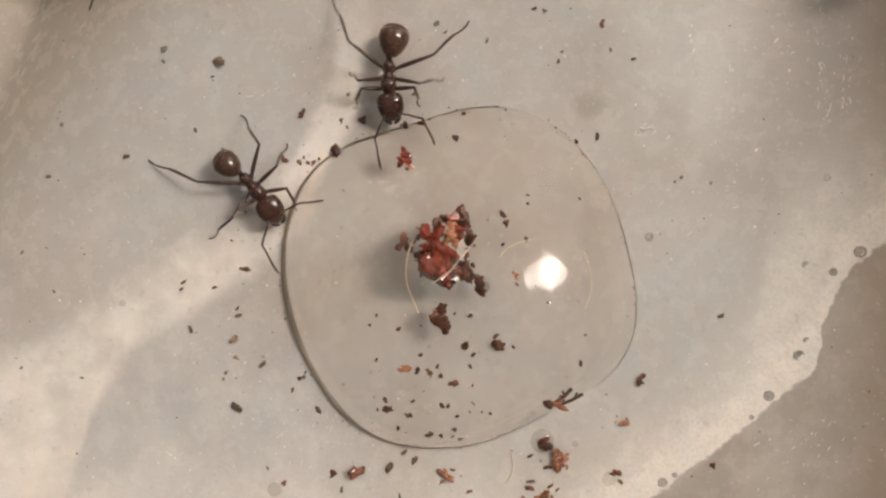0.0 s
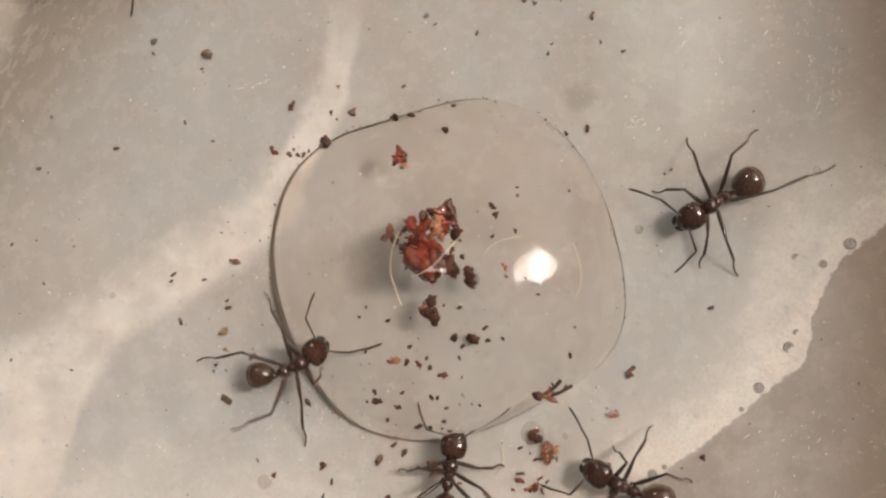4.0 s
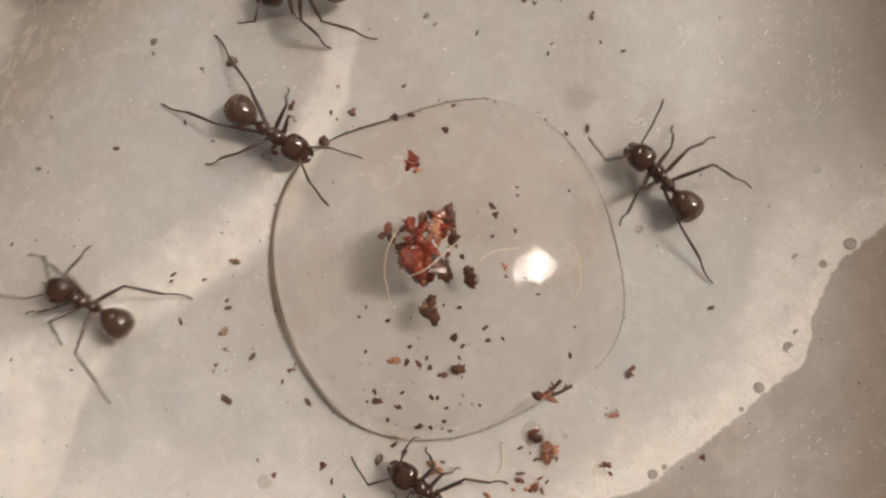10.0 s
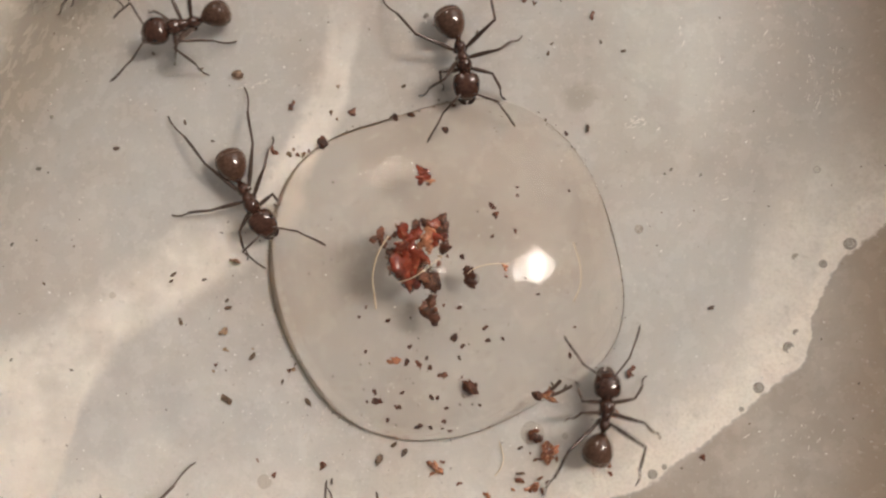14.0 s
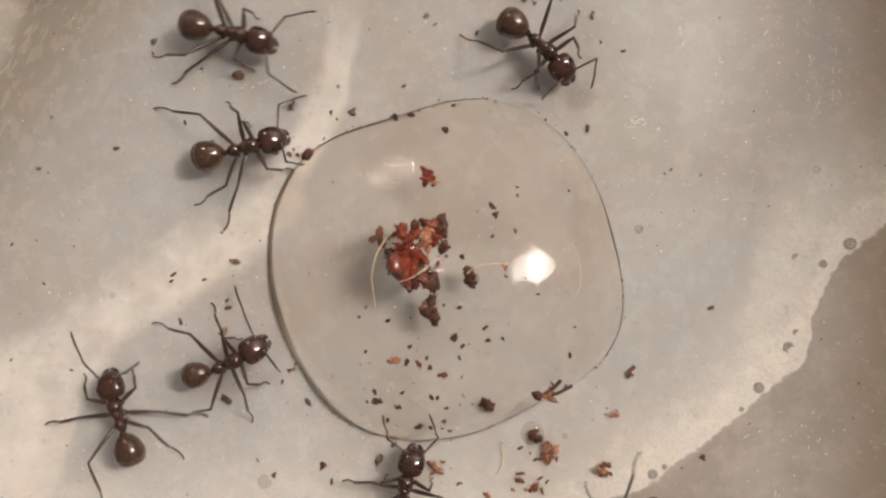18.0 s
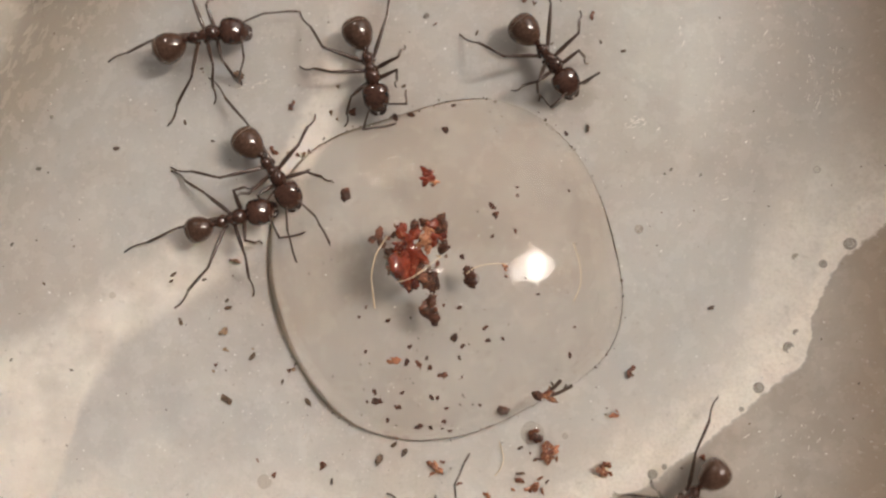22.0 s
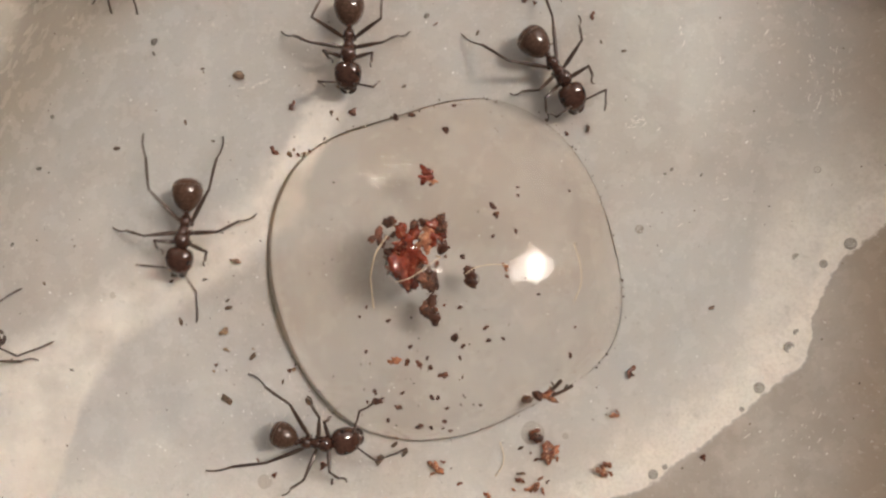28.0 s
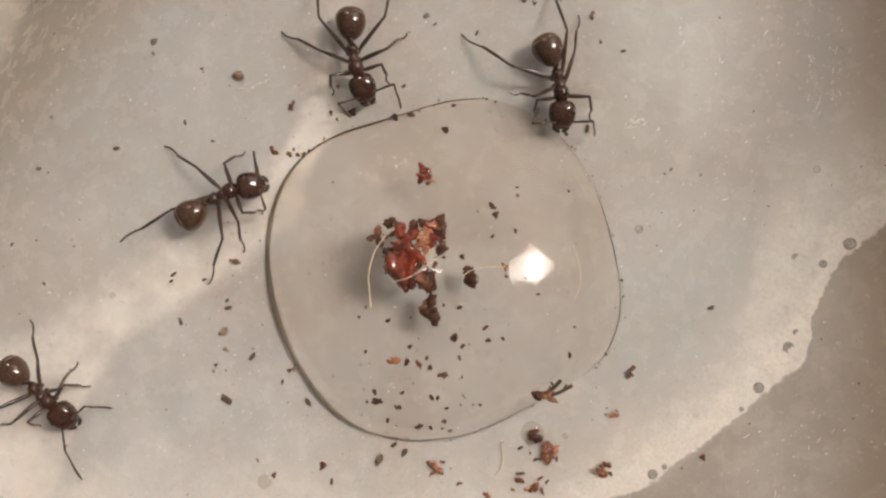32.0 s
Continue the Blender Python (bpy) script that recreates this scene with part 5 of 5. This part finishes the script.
        right_antenna=[(3.5, 10.58, 3.21), (6, 7.94, 3.55), (7, 4.8, 5.4), (8, 5.25, -0.12), (9, 4.51, 2.66), (10, 11.67, 8.03), (11, 0.33, 12.71), (12, -5.79, 8.03), (13, -2.36, 7.49), (14, -0.95, 5.16), (17, 1.73, 7.85), (18, 5.25, 7.85), (19, 5.4, 8.38), (20, 4.95, 7.73), (21, 5.25, 7.94), (22, 4.95, 8.09), (23, 5.1, 8.24), (24, 5.25, 8.24), (25, 5.04, 8.38), (28, 5.6, 7.1), (29, 6.44, 5.7), (30, 7.28, 6), (31, 8.47, 6.53), (32, 5.1, 7.49)])

    step_ant(ants[3], [
        (0, -1.38, -16.97, 84, -0, 0), (2, -0.9, -16.26, 84, -0, 0), (3, -0.72, -12.78, 83, -4, 4), (3.5, -0.28, -11.42, 83, -1, 1),
        (5.5, 1.77, -12.45, 68, -12, 12), (6, 1.92, -11.87, 59, -13, 12), (6.5, 0.81, -11.14, 78, -4, 4), (7, 0.26, -11.58, 86, 7, -8),
        (7.5, -0.84, -11.58, 84, -1, 1), (8, -5.34, -15.79, 161, -1, 1), (8.5, -13.76, -12.51, 104, -0, 0), (9, -15.27, -2.44, 85, 3, -3),
        (9.5, -12.74, -0.7, 51, 1, -1), (9.7, -13.18, -0.26, 139, 9, -8), (10, -18.46, -2.73, 152, 11, -10), (10.5, -22.46, -4.61, 229, -7, 7),
        (11, -18.46, -11, 287, -0, 0), (11.5, -17.82, -14.77, 281, -1, 1), (16.5, -13.18, -16.51, 156, -24, 22), (17, -12.89, -12.89, 114, 12, -10),
        (17.5, -17.24, -11.35, 110, 4, -4), (18, -16.72, -8.53, 105, -0, 0), (18.5, -19.42, -5.78, 120, 3, -3), (19, -19.71, -2.58, 96, -3, 3),
        (19.5, -17.39, 1.83, 70, 6, -6), (20, -17.88, 5.98, 76, 7, -7), (20.5, -13.5, 11.2, 52, 6, -5), (21, -12.68, 14.31, 75, 5, -5),
        (21.5, -13.61, 14.11, 75, 1, -1), (21.7, -12.74, 13.38, 23, -4, 4), (22, -12.31, 11, 13, -10, 9), (22.5, -12.31, 9.9, 11, 5, -5),
        (23, -12.54, 10.04, -15, -7, 6), (23.5, -14.86, 7.63, -60, -1, 1), (24, -17.88, 4.09, -94, -8, 10), (24.5, -20.07, 1.19, -90, -3, 3),
        (25, -20.49, -5.78, -74, -4, 4), (25.5, -21.94, -10.19, -79, -2, 2), (26, -24.54, -11.87, -95, 7, -8), (27.5, -25.98, -5.78, 0, -1, 1),
        (28, -24.96, -5.63, 28, 3, -3), (28.5, -22.04, -4.61, 15, 0, -0), (29, -22.52, -5.2, 52, 3, -3), (29.5, -21.59, -6.07, 38, 8, -6),
        (30, -18.69, -10.71, -27, -8, 8), (30.5, -19.56, -13.32, -68, -3, 4), (31, -18.69, -16.22, -65, 1, -1), (32, -17.53, -17.97, -65, 1, -1)],
        left_front=[(3, -2.08, -11.86), (6, 1.38, -10.47), (10, -23.52, -3.78), (11, -17.82, -11.67), (17, -15.72, -13.17), (18, -19.02, -6.57), (19, -22.92, 0.03), (20, -19.77, 9.48), (22, -12.19, 13.43), (23, -9.57, 10.83), (24, -17.37, 2.43), (25, -18.93, -7.77), (30, -16.32, -10.62)],
        right_front=[(3, 1.21, -11.86), (6, 4.53, -12.57), (7, 3.09, -10.62), (9, -14.52, -1.32), (10, -23.52, 1.23), (17, -12.72, -11.22), (18, -16.47, -6.27), (19, -19.32, -1.62), (20, -17.07, 6.87), (22, -10.62, 8.73), (24, -20.37, 1.59), (28, -20.39, -5.91), (29, -20.13, -5.01)],
        left_mid=[(7, -2.89, -13.35), (9, -20.22, -3.93), (10, -20.22, -5.07), (11, -15.12, -10.56), (18, -21.12, -9.27), (19, -23.37, -5.82), (20, -22.62, 6.48), (22, -14.16, 14.16), (23, -12.94, 13.67), (24, -15.42, 5.13), (25, -18.24, -3.87), (30, -20.22, -6.42)],
        right_mid=[(7, 3.22, -13.67), (10, -18.72, 0.18), (11, -22.47, -10.86), (18, -12.42, -8.82), (19, -16.56, -3.57), (20, -16.38, 3.33), (23, -14.22, 6.48), (24, -22.86, 3.57), (25, -24.1, -6.51), (29, -21.72, -7.77)],
        left_hind=[(6, -3.34, -13.14), (9, -18.42, -8.07), (10, -17.67, -8.22), (11, -17.31, -6.42), (18, -17.81, -13.85), (19, -21.42, -6.57), (20, -21.57, 0.27), (21, -13.26, 9.33), (22, -18.57, 10.14), (23, -15.87, 12.33), (24, -15.78, 8.19), (25, -19.92, -1.47), (30, -23.52, -7.02)],
        right_hind=[(9, -12.42, -7.53), (10, -13.23, -2.61), (11, -23.07, -7.17), (18, -13.68, -11.13), (19, -15.96, -7.83), (20, -17.43, 0.24), (21, -11.67, 10.53), (22, -14.58, 6.48), (23, -19.92, 9.27), (24, -20.88, 9.63), (25, -24.68, -2.32), (29, -23.56, -10.53), (30, -23.95, -12.03)],
        left_antenna=[(3, -1.42, -9.77), (6, 3.31, -7.73), (7, 1.31, -9.22), (9, -16.08, 2.86), (10, -23.99, -2.36), (18, -20.17, -3.34), (19, -22.05, 3.07), (20, -18.92, 12.41), (22, -7.13, 12.62), (24, -16.68, 0.92), (25, -18.62, -10.03), (29, -23.39, -1.91)],
        right_antenna=[(3, 1.8, -8.97), (6, 4.8, -9.67), (7, 1.82, -10.86), (9, -11.67, 0.69), (17, -13.1, -10.26), (18, -15.99, -5.94), (19, -17.72, 0.92), (20, -15.19, 11.13), (22, -10.71, 8.68), (23, -9.01, 8.44), (24, -21.9, 0.03), (25, -22.05, -11.4), (29, -17.78, -1.52)])

    step_ant(ants[4], [
        (0, -17.78, 17.86, -142, -4, 4), (5, -14.92, 16.28, -130, -10, 12), (6, -12.9, 13.3, -126, -12, 12), (6.5, -12.45, 13.23, -124, -8, 8),
        (7, -11.29, 13.09, -120, -9, 9), (7.5, -11.84, 11, -104, 5, -5), (8, -13.52, 9.37, -110, 4, -4), (8.5, -10.91, 5.2, -45, -2, 2),
        (9, -10.22, 5.75, -28, 10, -9), (9.5, -9.49, 6.56, -31, 2, -2), (10, -8.88, 5.98, -34, 4, -4), (10.5, -8.62, 6.18, -37, -1, 1),
        (11, -8.82, 5.31, -50, -2, 1), (11.5, -9.17, 4.96, -57, -4, 4), (12, -8.53, 5.54, -35, 2, -2), (12.5, -8.53, 5.83, -33, -5, 4),
        (13, -8.97, 4.9, -58, -6, 5), (13.5, -10.36, 3.57, -78, -5, 5), (14, -10.04, 2.64, -61, 4, -4), (14.5, -11, 1.25, -74, -2, 2),
        (16.5, -10.65, 1.39, -41, -1, 0), (17, -10.8, 2.29, -16, 11, -11), (17.5, -10.71, 4.12, -0, 1, -1), (18, -10.27, 5.2, 14, 4, -4),
        (18.5, -9.55, 5.6, -2, 1, -1), (19, -9.26, 5.98, -2, -6, 6), (19.5, -9.4, 5.69, -15, 1, -1), (20, -9.4, 6.12, -12, -6, 7),
        (20.5, -8.04, 5.69, -11, 1, -1), (21, -7.89, 5.83, -13, -2, 2), (21.5, -8.39, 4.61, -68, -4, 3), (22, -8.77, 4.03, -53, -9, 9),
        (22.5, -8.33, 4.18, -27, 1, -1), (23, -7.37, 5.31, -12, 0, -0), (23.5, -7.52, 4.82, -18, -1, 1), (24, -9.93, 5.98, -30, -7, 6),
        (24.5, -10.28, 5.54, -50, -1, 1), (25, -11.44, 4.09, -78, -12, 12), (25.5, -11.69, 4.09, -53, -3, 2), (27.5, -10.94, 2.79, -53, -3, 3),
        (28, -13.35, 0.9, -97, -6, 6), (28.5, -15.34, -2.93, -77, -4, 4), (29, -12.74, -9.11, -44, 1, -1), (29.5, -12.6, -13.03, 32, -1, 1),
        (30, -11.35, -11.29, 37, 6, -5), (30.5, -13.29, -8.1, 83, 4, -4), (31, -14.63, 0.75, 76, -3, 3), (31.5, -11.58, 3.13, 33, 2, -2),
        (32, -11.35, 2.79, 25, -14, 11)],
        left_front=[(6, -12.36, 10.98), (8, -12.87, 7.53), (9, -8.97, 6.18), (10, -7.77, 6.78), (11, -5.76, 4.23), (12, -6.72, 5.37), (13, -5.76, 4.74), (14, -8.61, 2.28), (18, -10.11, 6.48), (19, -7.77, 7.74), (20, -7.77, 7.68), (21, -6.87, 6.78), (22, -5.76, 3.42), (23, -5.67, 6.57), (24, -7.62, 6.93), (28, -12.74, -0.87), (31, -17.37, 2.37), (32, -10.47, 5.13)],
        right_front=[(6, -13.92, 10.47), (7, -13.62, 11.07), (8, -16.17, 8.43), (9, -10.53, 3.18), (10, -9.12, 4.68), (11, -8.82, 3.48), (12, -8.88, 4.23), (13, -9.78, 3.03), (14, -10.32, -0.57), (17, -9.27, 0.33), (18, -7.92, 4.23), (19, -8.52, 4.53), (20, -6.18, 3.39), (21, -5.37, 2.28), (23, -5.88, 1.89), (24, -10.56, 2.28), (25, -12.93, 2.88), (28, -14.84, -0.27), (29, -13.08, -12.72), (30, -9.12, -11.22)],
        left_mid=[(7, -9.27, 12.03), (8, -10.56, 9.87), (9, -9.42, 7.89), (10, -8.22, 8.58), (11, -8.22, 8.58), (12, -8.28, 8.58), (13, -8.28, 8.58), (14, -8.97, 5.97), (17, -11.01, 5.88), (18, -11.46, 7.83), (19, -9.87, 9.18), (20, -9.87, 9.18), (21, -9.78, 9.09), (22, -6.72, 7.14), (23, -7.32, 7.38), (24, -9.27, 9.39), (25, -8.67, 5.37), (28, -9.89, 1.83), (29, -11.37, -7.62), (30, -14.46, -9.03), (31, -18.48, 1.98), (32, -14.76, 5.49)],
        right_mid=[(8, -16.86, 12.09), (9, -13.17, 2.43), (10, -12.57, 4.47), (11, -12.42, 4.53), (12, -12.57, 4.47), (13, -12.57, 4.59), (14, -14.37, 1.74), (17, -13.17, -1.92), (18, -11.76, 0.33), (19, -10.02, 2.28), (20, -10.08, 2.37), (21, -10.02, 2.37), (22, -11.07, 2.88), (23, -9.87, 2.28), (24, -13.02, 3.57), (25, -15.42, 2.34), (28, -17.54, 1.08), (30, -10.98, -14.89), (31, -12.57, -0.27), (32, -10.53, -0.21)],
        left_hind=[(6, -7.7, 13.63), (8, -10.17, 12.78), (9, -11.16, 10.83), (10, -12.27, 11.73), (11, -12.18, 11.67), (12, -11.91, 11.28), (13, -11.91, 11.28), (14, -10.47, 8.58), (17, -13.02, 6.78), (18, -15.36, 7.53), (19, -15.42, 7.53), (20, -15.42, 7.53), (21, -12.81, 9.48), (22, -12.42, 9.18), (23, -11.52, 8.28), (24, -12.57, 9.33), (25, -12.42, 9.27), (28, -11.63, 5.97), (29, -14.61, -3.87), (30, -16.17, -11.61), (31, -18.12, -4.47), (32, -17.46, 0.27)],
        right_hind=[(8, -14.49, 14.72), (9, -15.51, 7.83), (10, -15.48, 7.83), (11, -15.48, 7.83), (12, -15.57, 7.83), (13, -15.57, 7.83), (14, -15.36, 7.77), (17, -17.31, 1.92), (18, -13.17, 2.28), (19, -13.02, 2.49), (20, -14.37, 4.29), (21, -14.07, 4.38), (22, -14.46, 4.29), (23, -14.37, 4.29), (24, -15.57, 5.13), (25, -15.93, 6.12), (28, -15.98, 6.12), (29, -18.36, -8.37), (31, -12.93, -3.72), (32, -12.42, -1.92)],
        left_antenna=[(8, -13.19, 6.24), (9, -5.4, 6.15), (10, -3.7, 4.51), (11, -5.58, 1.37), (12, -3.85, 5.1), (13, -6.09, 0.27), (14, -5.7, -0.06), (17, -7.13, 3.76), (18, -7.13, 8.09), (19, -7.04, 7.49), (20, -4.59, 5.7), (21, -4.65, 5.85), (22, -5.49, -0.06), (23, -2.06, 4.8), (24, -8.47, 8.24), (25, -9.73, 0.09), (28, -13.06, -3.85), (29, -8.32, -10.26), (30, -11.37, -7.43), (31, -15.43, 6.15), (32, -9.67, 3.61)],
        right_antenna=[(8, -17.72, 5.7), (9, -6.98, 3.76), (10, -5.79, 1.97), (11, -8.53, 0.18), (12, -4.45, 2.27), (13, -8.53, -0.33), (14, -9.22, -1.01), (17, -8.38, 0.33), (18, -7.28, 4.51), (19, -7.04, 4.65), (20, -7.88, 4.21), (21, -6.53, 3.91), (22, -7.43, -1.16), (23, -2.75, 2.66), (24, -8.32, 3.01), (25, -14.26, 0.42), (28, -16.11, -0.87), (29, -11.61, -13.1), (30, -7.28, -8.98), (31, -12.65, 2.95), (32, -9.52, 1.88)])

    step_ant(ants[5], [
        (0, -17.78, 20.48, -78, -2, 2), (28.5, -17.11, 17.3, -84, -2, 2), (29.2, -14.34, 13.82, -80, -1, 1), (29.5, -14.89, 9.64, -107, -9, 9),
        (30, -14.69, 8.01, -88, -4, 4), (30.5, -19.94, 2.5, -109, -2, 2), (31, -22.41, -8.33, -83, -10, 8), (31.5, -22.46, -7.23, -65, 1, -1),
        (32, -20.66, -7.52, -41, -7, 7)],
        left_front=[(30, -13.92, 7.08), (31, -21.12, -8.37)],
        right_front=[(30, -17.37, 7.23), (32, -21.27, -9.42)],
        left_mid=[(30, -12.66, 8.58), (32, -19.32, -5.97)],
        right_mid=[(30, -18.87, 8.13), (32, -23.79, -9.42)],
        left_hind=[(30, -12.66, 11.13), (31, -21.27, -3.72), (32, -21.87, -3.72)],
        right_hind=[(30, -16.62, 12.78)],
        left_antenna=[(30, -12.89, 3.61), (31, -21.69, -12.86), (32, -17.34, -8.38)],
        right_antenna=[(30, -18.26, 3.61), (32, -18.71, -12.5)])

    step_ant(ants[6], [
        (0, -8.78, -17.26, 90, 1, -1), (15.5, -4.18, -16.51, 90, 1, -1), (16.5, -2.93, -12.31, 90, 0, -0), (17, -2.53, -12.39, 80, -7, 6),
        (17.5, -2.29, -12.45, 79, -3, 2), (18, -2, -12.45, 78, -6, 5), (18.5, -2.09, -12.45, 81, 1, -1), (19, -2.53, -12.02, 87, -1, 1),
        (19.5, -3.74, -11.87, 100, 1, -1), (20, -3.37, -11.14, 98, 3, -3), (20.5, -4.24, -10.77, 107, 2, -2), (21, -3.95, -10.94, 110, 1, -1),
        (21.5, -1.86, -13.47, 71, 4, -4), (22, -0.41, -15.06, 41, 8, -6), (22.6, 4.24, -15.21, 62, 1, -1), (23, 5.54, -14.19, 96, -0, 0),
        (23.5, 6.12, -15.93, 74, -13, 11), (32, 8.01, -18.26, 25, 2, -1)],
        left_front=[(17, -3.57, -11.67), (18, -2.97, -11.97), (19, -3.42, -11.37), (20, -4.92, -11.37), (21, -5.82, -9.87)],
        right_front=[(17, -1.32, -12.27), (18, -0.57, -12.12), (19, -1.32, -11.67), (20, -1.92, -10.62), (21, -2.82, -10.23)],
        left_mid=[(20, -5.74, -13.83), (21, -5.28, -12.27)],
        right_mid=[],
        left_hind=[],
        right_hind=[(20, 0.38, -15.07), (21, -0.57, -12.72)],
        left_antenna=[(17, -3.01, -9.76), (18, -2.95, -8.26), (19, -4.54, -7.79), (20, -5.19, -6.39), (21, -7.13, -7.43), (23, 5.4, -11.46)],
        right_antenna=[(17, -0.36, -9.07), (18, -0.72, -8.09), (19, -2.06, -7.28), (20, -3.34, -6.09), (21, -4.95, -5.7), (23, 8.68, -11.76)])

    step_ant(ants[7], [
        (0, -21.55, 19.02, -23, -8, 6), (17, -18.4, 14.98, -16, -1, 1), (17.5, -15.64, 12.8, -11, 1, -1), (18, -10.91, 11.12, -14, -3, 3),
        (18.5, -5.78, 13.67, -10, 1, -1), (19, -1.42, 13.96, -77, -4, 3), (19.5, -2.29, 10.62, -69, 2, -1), (20, -2.73, 10.19, -70, -5, 4),
        (20.5, -2.87, 10.19, -70, -1, 1), (21, -2.87, 10.25, -54, -4, 4), (21.5, -3.95, 9.55, -81, -6, 6), (22, -3.74, 9.32, -75, -8, 8),
        (22.5, -3.51, 9.61, -80, -3, 3), (23, -3.08, 9.61, -65, -10, 7), (23.5, -3.08, 9.32, -58, -6, 6), (24, -2.67, 9.55, -55, 0, -0),
        (25, -2.73, 9.61, -66, -4, 3), (27.5, -5.02, 10.13, -93, -3, 2), (28, -4.87, 10.48, -91, -2, 2), (29, -4.9, 10.25, -93, 5, -5),
        (30, -4.99, 9.96, -94, 7, -6), (31, -4.99, 9.75, -91, 10, -8), (32, -4.56, 9.75, -78, 10, -10)],
        left_front=[(18, -9.72, 12.18), (19, -0.18, 9.99), (20, 0.03, 10.14), (21, -1.32, 9.93), (22, -2.52, 8.58), (23, -2.37, 9.93), (24, -1.47, 9.93), (25, -1.02, 9.33), (28, -3.89, 9.69), (29, -3.87, 9.57), (30, -3.87, 9.57), (31, -3.87, 9.57)],
        right_front=[(19, -3.03, 11.19), (20, -3.36, 8.73), (21, -3.42, 9.03), (22, -5.16, 6.48), (28, -5.84, 9.93), (29, -5.88, 9.93), (30, -5.88, 9.93), (31, -5.88, 9.93), (32, -5.82, 8.13)],
        left_mid=[(18, -12.77, 14.16), (20, -0.42, 11.43), (21, -1.17, 11.79), (22, -1.98, 10.77), (23, -1.56, 11.37), (24, -0.27, 11.88), (25, -0.27, 11.97), (28, -1.79, 11.49), (29, -1.77, 11.43), (30, -1.77, 11.43), (31, -1.77, 11.43), (32, -1.86, 11.43)],
        right_mid=[(18, -14.37, 8.73), (20, -4.47, 7.68), (21, -4.47, 7.77), (22, -7.62, 9.63), (23, -6.66, 9.78), (24, -6.48, 9.87), (25, -6.33, 9.99), (28, -8.63, 11.49), (29, -8.61, 11.49), (30, -8.61, 11.49), (31, -8.61, 11.49), (32, -8.61, 11.49)],
        left_hind=[(20, -2.4, 15.61), (21, -2.4, 15.61), (22, -2.4, 15.61), (23, -1.96, 14.92), (24, -1.96, 14.92), (25, -1.96, 14.92), (28, -3.14, 13.83), (29, -3.27, 13.68), (30, -3.27, 13.68), (31, -3.27, 13.53), (32, -2.47, 14.76)],
        right_hind=[(18, -15.57, 10.29), (20, -7.03, 13.51), (21, -7.03, 13.51), (22, -7.62, 12.57), (23, -7.56, 12.48), (24, -7.56, 12.39), (25, -7.62, 12.39), (28, -6.29, 13.83), (29, -6.27, 13.68), (30, -6.27, 13.68), (31, -6.27, 13.53), (32, -6.82, 14.67)],
        left_antenna=[(18, -6.62, 12.5), (20, -1.52, 6.83), (21, 1.01, 7.7), (22, -1.85, 8.38), (23, -1.31, 8.09), (24, -0.36, 8.09), (25, -1.31, 7.49), (28, -3.37, 8.83), (29, -3.7, 7.94), (30, -3.7, 8.03), (31, -3.7, 8.83), (32, -2.21, 7.34)],
        right_antenna=[(18, -7.64, 8.24), (20, -4.15, 6.44), (21, -3.31, 5.91), (22, -2.51, 6.59), (24, -2.51, 6.83), (25, -2.92, 6.59), (28, -6.2, 8.53), (29, -6.68, 7.94), (30, -6.15, 8.83), (31, -6.83, 8.15), (32, -4.74, 6.95)])


motions()
